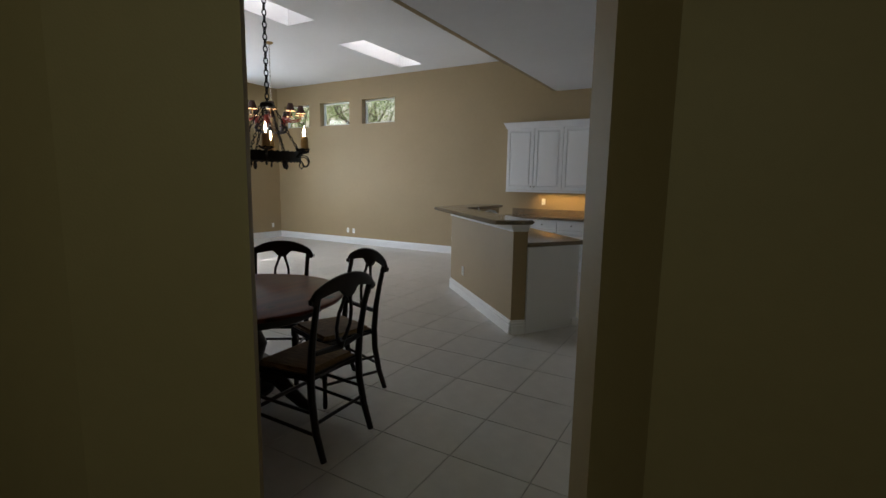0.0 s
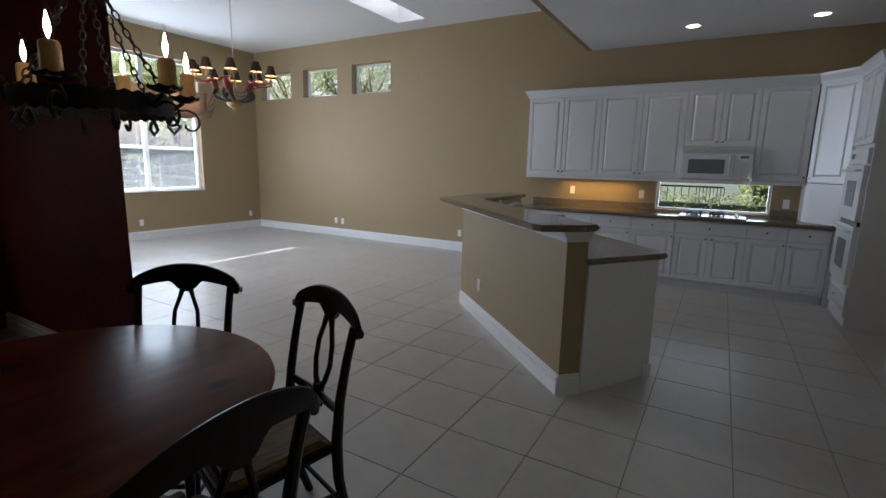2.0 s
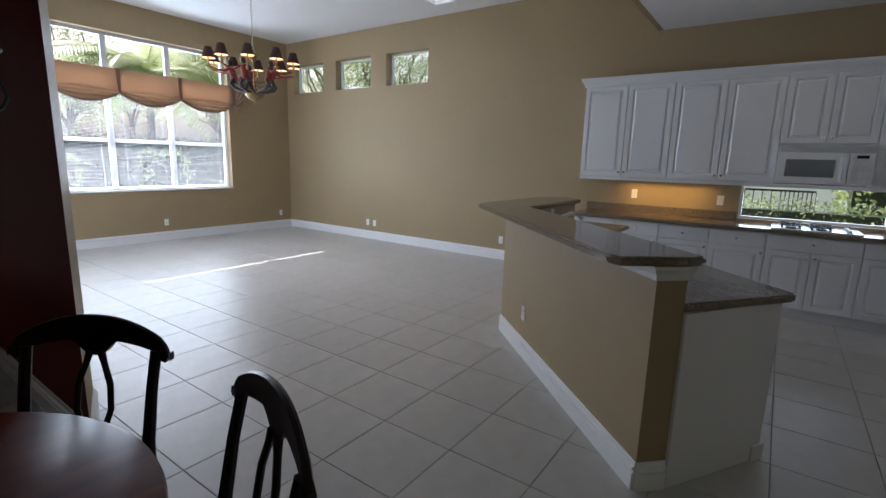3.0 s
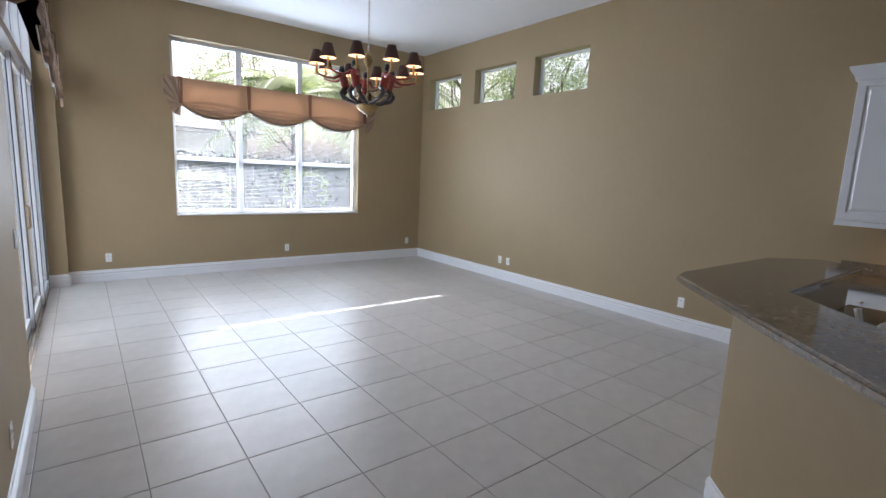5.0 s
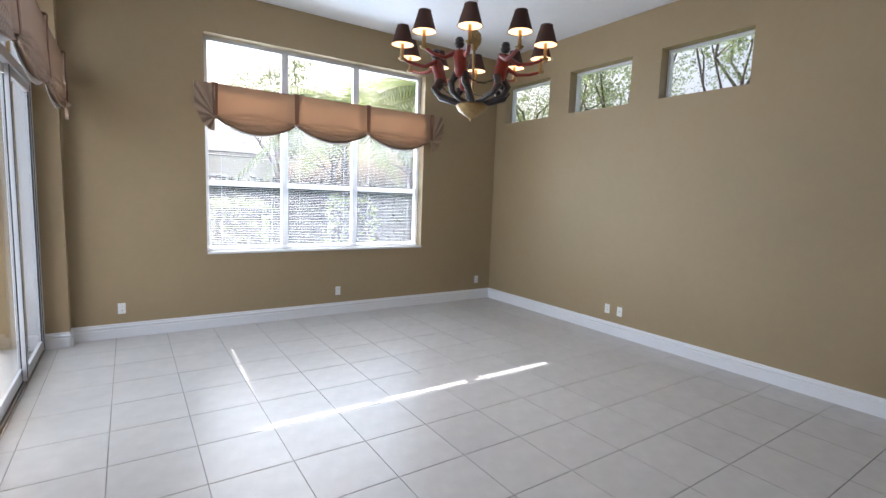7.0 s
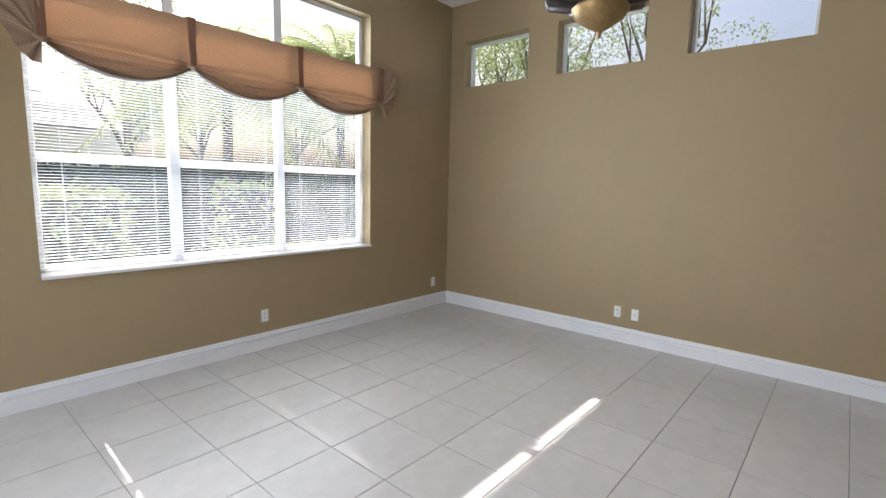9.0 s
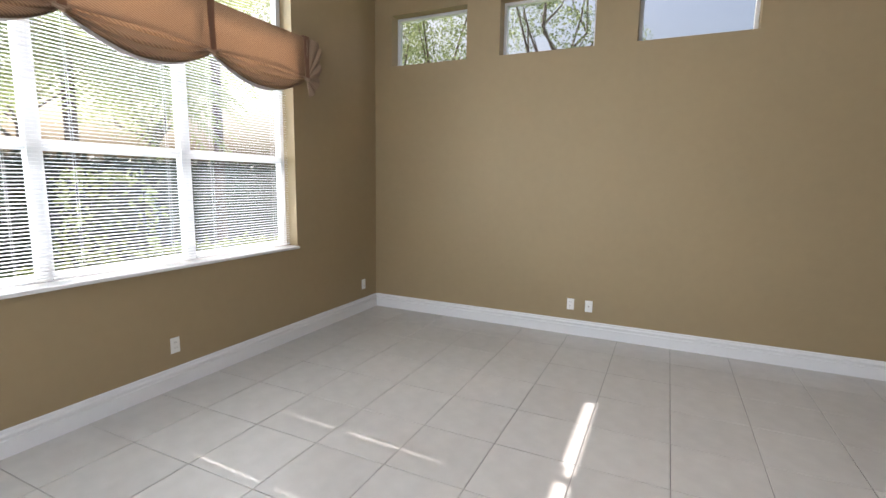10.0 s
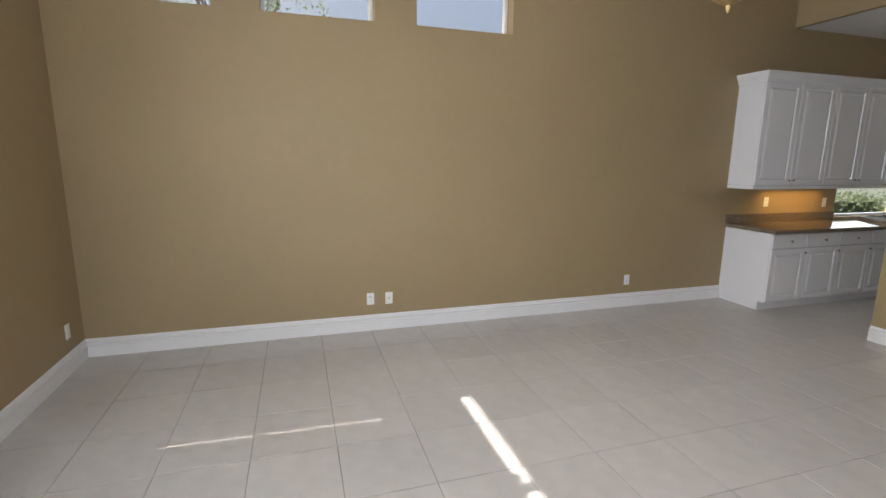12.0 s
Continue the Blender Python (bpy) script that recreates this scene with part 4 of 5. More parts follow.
ch0 = chair()
ch0.matrix_basis = chair_at(-1.268, 1.93, 92)
copy_thing(ch0, chair_at(-2.595, 2.633, -146))
copy_thing(ch0, chair_at(-1.757, 2.705, 163))
copy_thing(ch0, chair_at(-2.98, 1.80, -85))
copy_thing(ch0, chair_at(-2.42, 1.06, -20))

TC = (-2.18, 1.93)
tb = thing("dining_table", "round red-brown pine dining table with knots and a dark pedestal", "table", "", pose(TC[0], TC[1], 0))
bm = B()
lathe(bm, [(0.0001, 0.728), (0.630, 0.728), (0.652, 0.735), (0.662, 0.748), (0.658, 0.760), (0.645, 0.766), (0.0001, 0.766)], 72, cap=False)
part("tabletop", bm, M_WOOD, tb, smooth=True)
bm = B()
lathe(bm, [(0.52, 0.655), (0.53, 0.66), (0.53, 0.727), (0.50, 0.727)], 48)
part("apron", bm, M_DARKWOOD, tb, "near-black apron", smooth=True)
bm = B()
lathe(bm, [(0.19, 0.10), (0.20, 0.14), (0.13, 0.18), (0.10, 0.24), (0.13, 0.34), (0.155, 0.42), (0.12, 0.50), (0.10, 0.56), (0.17, 0.62), (0.20, 0.655)], 24)
part("pedestal", bm, M_DARKWOOD, tb, "near-black turned pedestal", smooth=True)
for k in range(4):
    a = k * math.pi / 2 + 0.35
    ca, sa = math.cos(a), math.sin(a)
    bm = B()
    tube(bm, [(0.12 * ca, 0.12 * sa, 0.24), (0.24 * ca, 0.24 * sa, 0.22), (0.34 * ca, 0.34 * sa, 0.12), (0.42 * ca, 0.42 * sa, 0.055), (0.49 * ca, 0.49 * sa, 0.035)], [0.055, 0.052, 0.042, 0.036, 0.033], 8)
    part("leg", bm, M_DARKWOOD, tb, smooth=True)


def chain(bm, a, b, link=0.032, r=0.0028, wid=0.0085):
    a, b = Vector(a), Vector(b)
    L = (b - a).length
    n_ = max(1, round(L / (link * 0.78)))
    d = (b - a).normalized()
    s0 = d.cross(Vector((0.3, 0.9, 0.2))).normalized()
    s1 = d.cross(s0)
    for i in range(n_):
        c = a + (b - a) * ((i + 0.5) / n_)
        sd = s0 if i % 2 else s1
        ring = []
        for k in range(9):
            t = k * math.pi / 4
            ring.append(c + sd * (wid * math.cos(t)) + d * ((link / 2) * math.sin(t)))
        tube(bm, ring, r, 5)


def swag(bm, a, b, drop, **k):
    a, b = Vector(a), Vector(b)
    n_ = 5
    pts = [a.lerp(b, i / n_) + Vector((0, 0, -drop * 4 * (i / n_) * (1 - i / n_))) for i in range(n_ + 1)]
    for p, q in zip(pts, pts[1:]):
        chain(bm, p, q, **k)


# candle chandelier
c1 = thing("candle_chandelier", "black wrought-iron ring chandelier with lit candle bulbs hung from a chain", "chandelier", "", pose(-2.055, 2.095, 0.004))
bm = B()
n_ = 72
for zc in (0,):
    ro = []
    for i in range(n_):
        a = 2 * math.pi * i / n_
        wv = 0.008 * abs(math.sin(a * 18))
        ro.append([bm.verts.new((r * math.cos(a), r * math.sin(a), z)) for r, z in ((0.204, 1.618 - wv), (0.210, 1.618 - wv), (0.210, 1.672 + wv), (0.204, 1.672 + wv))])
    for i in range(n_):
        a, b = ro[i], ro[(i + 1) % n_]
        for k in range(4):
            bm.faces.new((a[k], b[k], b[(k + 1) % 4], a[(k + 1) % 4]))
part("ring", bm, M_IRON, c1)
for k in range(6):
    a = k * math.pi / 3 + 0.30
    ca, sa = math.cos(a), math.sin(a)
    arm = part("arm", (lambda bm: (tube(bm, [(0.210 * ca, 0.210 * sa, 1.64), (0.230 * ca, 0.230 * sa, 1.66), (0.250 * ca, 0.250 * sa, 1.675)], 0.007, 6), tube(bm, [((0.235 + 0.055 * (1 - t_ / 14) * math.cos(2.6 - t_ * 0.5) + 0.03) * ca, (0.235 + 0.055 * (1 - t_ / 14) * math.cos(2.6 - t_ * 0.5) + 0.03) * sa, 1.605 + 0.055 * (1 - t_ / 14) * math.sin(2.6 - t_ * 0.5)) for t_ in range(12)], 0.006, 6, 0.6), bm)[-1])(B()), M_IRON, c1)
    bm = B()
    m_ = 24
    rr = []
    for i in range(m_):
        t_ = 2 * math.pi * i / m_
        wv = 0.004 * math.cos(t_ * 8)
        rr.append([bm.verts.new((0.255 * ca + r * math.cos(t_), 0.255 * sa + r * math.sin(t_), z + (wv if r > 0.03 else 0))) for r, z in ((0.018, 1.676), (0.046, 1.690), (0.048, 1.695), (0.018, 1.682))])
    for i in range(m_):
        p, q = rr[i], rr[(i + 1) % m_]
        for j in range(4):
            bm.faces.new((p[j], q[j], q[(j + 1) % 4], p[(j + 1) % 4]))
    part("drip_pan", bm, M_IRON, arm)
    bm = B()
    lathe(bm, [(0.024, 1.683), (0.025, 1.70), (0.024, 1.765), (0.019, 1.773), (0.011, 1.770)], 14, (0.268 * ca, 0.268 * sa))
    cd = part("candle", bm, M_WAX, c1, "ivory wax candle sleeve", smooth=True)
    bm = B()
    lathe(bm, [(0.007, 1.771), (0.012, 1.784), (0.0175, 1.806), (0.0145, 1.830), (0.006, 1.858), (0.001, 1.872)], 12, (0.268 * ca, 0.268 * sa))
    bu = part("bulb", bm, M_GLASS, cd, "lit clear flame-shaped bulb", smooth=True)
    bm = B()
    lathe(bm, [(0.002, 1.778), (0.005, 1.788), (0.0085, 1.802), (0.0065, 1.818), (0.003, 1.834), (0.001, 1.844)], 8, (0.268 * ca, 0.268 * sa))
    part("filament", bm, M_BULB, bu, smooth=True)
for k in range(6):
    a = k * math.pi / 3 + 0.82
    ca, sa = math.cos(a), math.sin(a)
    bm = B()
    chain(bm, (0.202 * ca, 0.202 * sa, 1.675), (0.13 * ca, 0.13 * sa, 1.80))
    chain(bm, (0.13 * ca, 0.13 * sa, 1.80), (0.08 * ca, 0.08 * sa, 1.90))
    chain(bm, (0.08 * ca, 0.08 * sa, 1.90), (0.042 * ca, 0.042 * sa, 1.975))
    part("chain", bm, M_IRON, c1)
    bm = B()
    tube(bm, [(0.210 * ca, 0.210 * sa, 1.62), (0.228 * ca, 0.228 * sa, 1.585), (0.210 * ca, 0.210 * sa, 1.565), (0.194 * ca, 0.194 * sa, 1.585), (0.204 * ca, 0.204 * sa, 1.61)], 0.008, 6, 0.6)
    part("scroll", bm, M_IRON, c1)
bm = B()
lathe(bm, [(0.045, 1.968), (0.049, 1.974), (0.046, 1.992), (0.034, 2.0), (0.010, 2.006), (0.007, 2.03)], 24)
part("top_plate", bm, M_IRON, c1, smooth=True)
bm = B()
chain(bm, (0, 0, 1.985), (0, 0, LO - 0.03), 0.045, 0.004, 0.012)
part("chain", bm, M_IRON, c1)
bm = B()
lathe(bm, [(0.01, LO - 0.04), (0.05, LO - 0.025), (0.062, LO - 0.001)], 20)
part("canopy", bm, M_IRON, c1, smooth=True)

for ob in c1.children_recursive:
    if "canopy" in ob.name or max(v.co.z for v in ob.data.vertices) > 2.5:
        continue
    for v in ob.data.vertices:
        v.co = Vector((v.co.x * 0.935, v.co.y * 0.935, 1.49 + (v.co.z - 1.49) * 0.935))

# shaded chandelier
C2 = (-6.37, 5.735)
c2 = thing("shaded_chandelier", "chandelier of red and dark resin figurines holding ten small brown shades", "chandelier", "", pose(C2[0], C2[1], 0))
bm = B()
lathe(bm, [(0.004, 2.150), (0.010, 2.165), (0.012, 2.180), (0.040, 2.200), (0.090, 2.240), (0.110, 2.275), (0.112, 2.290), (0.100, 2.305), (0.075, 2.315), (0.03, 2.33)], 28)
part("bowl", bm, M_GOLD, c2, "antique gold bowl", smooth=True)
bm = B()
lathe(bm, [(0.010, 2.32), (0.010, 2.76), (0.022, 2.775), (0.022, 2.785), (0.045, 2.82), (0.050, 2.86), (0.045, 2.90), (0.020, 2.93), (0.010, 2.94), (0.006, 2.965)], 18)
part("stem", bm, M_GOLD, c2, smooth=True)
bm = B()
chain(bm, (0, 0, 2.80), (0, 0, HI - 0.03), 0.034, 0.003, 0.009)
part("chain", bm, M_CHROME, c2)
bm = B()
lathe(bm, [(0.012, HI - 0.035), (0.055, HI - 0.022), (0.07, HI - 0.001)], 24)
part("canopy", bm, M_GOLD, c2, smooth=True)


def blob(bm, c, r, n=10):
    lathe(bm, [(0.001, c[2] - r), (r * 0.7, c[2] - r * 0.7), (r, c[2]), (r * 0.7, c[2] + r * 0.7), (0.001, c[2] + r)], n, (c[0], c[1]), cap=False)


for k in range(5):
    a = k * 2 * math.pi / 5 + 0.25
    rot = Matrix.Rotation(a, 4, "Z")

    def P(r, s, z):
        return (rot @ Vector((r, s, z)))[:]
    bm = B()
    for s in (-1, 1):
        tube(bm, [P(0.055, s * 0.025, 2.315), P(0.13, s * 0.045, 2.325), P(0.225, s * 0.060, 2.365), P(0.265, s * 0.050, 2.42), P(0.225, s * 0.030, 2.50)], [0.018, 0.019, 0.022, 0.025, 0.030], 8)
    nd_ = len(bm.faces)
    tube(bm, [P(0.222, 0, 2.47), P(0.235, 0, 2.55), P(0.255, 0, 2.63), P(0.262, 0, 2.675)], [0.044, 0.042, 0.046, 0.026], 10)
    for s in (-1, 1):
        tube(bm, [P(0.258, s * 0.04, 2.655), P(0.33, s * 0.075, 2.60), P(0.40, s * 0.115, 2.605), P(0.475, s * 0.150, 2.635)], [0.020, 0.017, 0.014, 0.012], 8)
    nr_ = len(bm.faces)
    blob(bm, P(0.268, 0, 2.715), 0.034)
    blob(bm, P(0.268, 0, 2.745), 0.030)
    bm.faces.ensure_lookup_table()
    for i, f in enumerate(bm.faces):
        f.material_index = 1 if i < nd_ or i >= nr_ else 0
    part("figurine", bm, [M_FIGRED, M_FIGDARK], c2, "red-coated dark resin figurine", smooth=True)
    bm = B()
    swag(bm, P(0.24, 0.03, 2.50), (rot @ Matrix.Rotation(2 * math.pi / 5, 4, "Z") @ Vector((0.24, -0.03, 2.50)))[:], 0.07, link=0.02, r=0.0025, wid=0.006)
    part("chain", bm, M_IRON, c2)
    for s in (-1, 1):
        cx, cy, _z = P(0.478, s * 0.152, 0)
        bm = B()
        lathe(bm, [(0.012, 2.620), (0.026, 2.635), (0.028, 2.642), (0.012, 2.648), (0.011, 2.76)], 10, (cx, cy))
        lp_ = part("candle_stub", bm, M_GOLD, c2, smooth=True)
        bm = B()
        lathe(bm, [(0.076, 2.750), (0.038, 2.905)], 24, (cx, cy), cap=False)
        lathe(bm, [(0.0745, 2.750), (0.0365, 2.905)], 24, (cx, cy), cap=False)
        bm.faces.ensure_lookup_table()
        for i, f in enumerate(bm.faces):
            f.material_index = 0 if i < 24 else 1
        part("shade", bm, [M_SHADE, M_SHADEIN], lp_, "brown lamp shade with a lit lining")
        for z_, r_ in ((2.751, 0.0765), (2.904, 0.0385)):
            bm = B()
            tube(bm, [(cx + r_ * math.cos(t_ * math.pi / 10), cy + r_ * math.sin(t_ * math.pi / 10), z_) for t_ in range(21)], 0.003, 5)
            part("shade_trim", bm, M_FIGDARK, lp_)

for ob in c2.children_recursive:
    if "canopy" in ob.name or (ob.name.startswith("chain") and max(v.co.z for v in ob.data.vertices) > 3.2):
        continue
    for v in ob.data.vertices:
        v.co.z = 2.15 + (v.co.z - 2.15) * 0.80


# ---- fabric valances ----
def valance(name, label, m, knots, ztop, zknot, drop, depth=0.10, end=0.165, tail=0.12):
    """Along local x, its face towards -y; knots: places of the straps; drop: how far the swags hang below them."""
    v = thing(name, label, "window valance", "", m)
    us = []
    nseg = 30
    for k, (a, b) in enumerate(zip(knots, knots[1:])):
        us += [(a + (b - a) * i / nseg, i / nseg, k) for i in range(nseg)]
    us.append((knots[-1], 1.0, len(knots) - 2))
    rows = 34

    def hem(s):
        return zknot - drop * math.sin(math.pi * s) ** 0.8
    cols = []
    bm = B()
    for x, s, k in us:
        sg = math.sin(math.pi * s) ** 0.7
        zb = hem(s)
        c = 0.10 + 0.36 * sg
        col = []
        for j in range(rows + 1):
            t = j / rows
            f = t / 0.5 * (1 - c) if t < 0.5 else (1 - c) + (t - 0.5) / 0.5 * c
            z = ztop + (zb - ztop) * f
            low = max(0.0, (t - 0.5) / 0.5)
            saw = (low * 3.3 + 0.12 * math.sin(k * 2.1 + s * 5)) % 1.0
            fold = (0.030 * saw ** 0.7 * (1 - saw ** 8)) * min(1, low * 4) * (0.35 + 0.65 * sg)
            y = -depth - 0.030 * sg * t - fold - 0.007 * math.sin(s * math.pi * 5 + t * 4 + k) * t
            y += 0.014 * (1 - sg) * math.cos(t * 9 + k) * t
            col.append(bm.verts.new((x, y, z)))
        col.append(bm.verts.new((x, -depth + 0.020, zb + 0.035)))
        cols.append(col)
    for a, b in zip(cols, cols[1:]):
        for j in range(rows + 1):
            bm.faces.new((a[j], b[j], b[j + 1], a[j + 1]))
    top = [bm.verts.new((c[0].co.x, -0.004, ztop)) for c in cols]
    for i in range(len(cols) - 1):
        bm.faces.new((cols[i][0], top[i], top[i + 1], cols[i + 1][0]))
    bmesh.ops.solidify(bm, geom=list(bm.faces), thickness=0.004)
    part("drape", bm, M_FABRIC, v, smooth=True)
    bm = B()
    pts = [(x, -depth + 0.008, hem(s) - 0.010 * math.sin(math.pi * s)) for x, s, k in us]
    for a, b in zip(pts, pts[1:]):
        q = [bm.verts.new(a), bm.verts.new(b), bm.verts.new((b[0], b[1] + 0.004, b[2] + 0.04)), bm.verts.new((a[0], a[1] + 0.004, a[2] + 0.04))]
        bm.faces.new(q)
    bmesh.ops.remove_doubles(bm, verts=bm.verts, dist=0.0005)
    bmesh.ops.solidify(bm, geom=list(bm.faces), thickness=0.003)
    part("lining", bm, M_TRIM, v, "white lining edge")
    for x in knots:
        bm = B()
        n_ = 10
        fs = []
        ra = []
        for i in range(n_ + 1):
            t = i / n_
            y = -depth - 0.024 + 0.004 * math.sin(t * 5)
            w_ = 0.030 - 0.006 * t
            ra.append([bm.verts.new(p) for p in ((x - w_, y, ztop + 0.003 + (zknot - 0.015 - ztop) * t), (x - w_ * 0.9, y - 0.006, ztop + 0.003 + (zknot - 0.015 - ztop) * t), (x + w_ * 0.9, y - 0.006, ztop + 0.003 + (zknot - 0.015 - ztop) * t), (x + w_, y, ztop + 0.003 + (zknot - 0.015 - ztop) * t))])
        for a, b in zip(ra, ra[1:]):
            for i in range(4):
                bm.faces.new((a[i], a[(i + 1) % 4], b[(i + 1) % 4], b[i]))
        bm.faces.new(ra[0])
        bm.faces.new(list(reversed(ra[-1])))
        bmesh.ops.recalc_face_normals(bm, faces=list(bm.faces))
        box(bm, x - 0.034, -depth - 0.022, ztop + 0.001, x + 0.034, -0.004, ztop + 0.006)
        part("strap", bm, M_STRAP, v, "brown strap")
        bm = B()
        tube(bm, [(x - 0.045, -depth - 0.020, zknot + 0.012), (x, -depth - 0.034, zknot - 0.006), (x + 0.045, -depth - 0.020, zknot + 0.012)], [0.010, 0.020, 0.010], 8)
        part("gather", bm, M_FABRIC, v, smooth=True)
    # a fan of pleats gathered at each outer strap
    H_ = ztop - zknot
    for s, x0 in ((-1, knots[0]), (1, knots[-1])):
        rim = [(0.0, H_), (0.35, H_ * 0.99), (0.85, H_ * 0.97), (1.0, H_ * 0.85), (1.02, H_ * 0.6), (0.98, H_ * 0.35), (0.88, H_ * 0.12), (0.70, -tail * 0.35), (0.50, -tail * 0.75), (0.30, -tail), (0.05, -tail * 1.1)]
        bm = B()
        nn = 70
        cs = []
        for i in range(nn + 1):
            g = i / nn * (len(rim) - 1)
            q = min(int(g), len(rim) - 2)
            f = g - q
            ru = rim[q][0] + (rim[q + 1][0] - rim[q][0]) * f
            rz = rim[q][1] + (rim[q + 1][1] - rim[q][1]) * f
            pl = math.cos(i / nn * math.pi * 2 * 6.0)
            row = []
            for j in range(13):
                t = 0.06 + 0.94 * j / 12
                w = end * ru * t
                curl = 0.10 * depth / 0.16 * max(0.0, ru * t - 0.6) ** 2
                row.append(bm.verts.new((x0 + s * w, -depth - 0.018 - 0.011 * pl * min(1, 1.6 * t) * (1.15 - 0.5 * (i / nn < 0.3)) + curl, zknot + rz * t)))
            cs.append(row)
        for a, b in zip(cs, cs[1:]):
            for j in range(12):
                bm.faces.new((a[j], b[j], b[j + 1], a[j + 1]))
        bmesh.ops.recalc_face_normals(bm, faces=list(bm.faces))
        bmesh.ops.solidify(bm, geom=list(bm.faces), thickness=0.004)
        part("tail", bm, M_FABRIC, v, smooth=True)
        bm = B()
        xe = x0 + s * end * 0.99
        prism_ = [(-depth + 0.004, H_ * 0.96), (-0.004, H_ * 0.96), (-0.004, H_ * 0.30), (-depth * 0.5, H_ * 0.22), (-depth + 0.004, H_ * 0.34)]
        lo = [bm.verts.new((xe, y, zknot + z)) for y, z in prism_]
        hi = [bm.verts.new((xe - s * 0.006, y, zknot + z)) for y, z in prism_]
        bm.faces.new(lo)
        bm.faces.new(list(reversed(hi)))
        for i in range(5):
            bm.faces.new((lo[i], lo[(i + 1) % 5], hi[(i + 1) % 5], hi[i]))
        box(bm, min(x0, xe), -depth + 0.004, ztop - 0.006, max(x0, xe), -0.004, ztop - 0.001)
        part("return", bm, M_FABRIC, v)
    return v


# west: local x runs along +y, the face looks to +x
valance("window_valance", "gathered tan striped balloon valance with brown straps over the window", Matrix.Translation((W, 0, 0)) @ pose(0, 0, 0, 0, 0, 90), [4.52, 5.42, 6.36, 7.34], 2.775, 2.41, 0.16, 0.10, 0.205, 0.14)
# south: local x runs along -x, the face looks to +y
valance("door_valance", "gathered tan striped balloon valance over the sliding glass doors", Matrix.Translation((0, S, 0)) @ pose(0, 0, 0, 0, 0, 180), [5.83, 6.99, 8.15, 9.31], 2.81, 2.35, 0.10, 0.19, 0.15, 0.13)


# ---- blinds ----
def blind(name, label, y0, y1, z0, z1, tilt, x, material=M_SLAT, pitch=0.0212, slots=()):
    b = thing(name, label, "window blind", "blinds of the large window", pose(x, y0, 0))
    bm = B()
    w_ = y1 - y0
    prof = [(-0.0125, 0.0), (0.0, 0.0022), (0.0125, 0.0)]
    def strip(pr, ya, yb):
        ra, rb = ([bm.verts.new((p, yy, q)) for p, q in pr] for yy in (ya, yb))
        rc, rd = ([bm.verts.new((p, yy, q - 0.0006)) for p, q in pr] for yy in (ya, yb))
        for i in range(len(pr) - 1):
            bm.faces.new((ra[i], ra[i + 1], rb[i + 1], rb[i]))
            bm.faces.new((rc[i], rd[i], rd[i + 1], rc[i + 1]))
        bm.faces.new((ra[0], rb[0], rd[0], rc[0]))
        bm.faces.new((ra[-1], rc[-1], rd[-1], rb[-1]))
    ends = [0.0]
    for f in slots:
        ends += [w_ * f - 0.006, w_ * f + 0.006]
        strip([(-0.0125, 0.0), (-0.0078, 0.0012)], w_ * f - 0.006, w_ * f + 0.006)
        strip([(0.0078, 0.0012), (0.0125, 0.0)], w_ * f - 0.006, w_ * f + 0.006)
    ends.append(w_)
    for k in range(0, len(ends), 2):
        strip(prof, ends[k], ends[k + 1])
    me = mesh_of(bm, "slat", material)
    n_ = int((z1 - z0 - 0.05) / pitch)
    for k in range(n_):
        part("slat", me, None, b, m=pose(0, 0, z0 + 0.03 + k * pitch, 0, tilt, 0))
    bm = B()
    box(bm, -0.013, 0, z1 - 0.025, 0.013, w_, z1, 0.002)
    part("head_rail", bm, material, b)
    bm = B()
    box(bm, -0.011, 0, z0, 0.011, w_, z0 + 0.014, 0.002)
    part("bottom_rail", bm, material, b)
    for f in (0.18, 0.82):
        bm = B()
        for s in (-0.0128, 0.0128):
            box(bm, s - 0.0005, w_ * f - 0.0008, z0, s + 0.0005, w_ * f + 0.0008, z1)
        part("ladder_cord", bm, material, b)
    return b


BL = "white aluminium mini blind with open slats in the large window"
for a, b_, sl_ in ((4.445, 5.335, (0.13,)), (5.350, 6.275, (0.18, 0.82)), (6.290, 7.275, (0.82,))):
    blind("mini_blind", BL, a, b_, 0.905, 2.60, 4, W - 0.085, slots=sl_)
blind("closed_blind", "closed white mini blind in the dining window", 1.07, 2.43, 0.66, 2.33, 68, -5.755)


# ---- outside ----
def leaves(bm, rng, centres, radii, count, size, flat=1.0):
    c = np.array(centres, float)
    r = np.array(radii, float)
    pick = rng.integers(0, len(c), count)
    d = rng.normal(size=(count, 3))
    d /= np.linalg.norm(d, axis=1)[:, None]
    p = c[pick] + d * (r[pick] * rng.uniform(0.45, 1.0, count) ** 0.5)[:, None] * np.array([1, 1, flat])
    for i in range(count):
        a, b = rng.normal(size=3), rng.normal(size=3)
        a /= np.linalg.norm(a)
        b -= a * (a @ b)
        b /= np.linalg.norm(b)
        s = size * rng.uniform(0.6, 1.4)
        q = [p[i] - a * s, p[i] + b * s * 0.45, p[i] + a * s, p[i] - b * s * 0.45]
        bm.faces.new([bm.verts.new(x) for x in q])


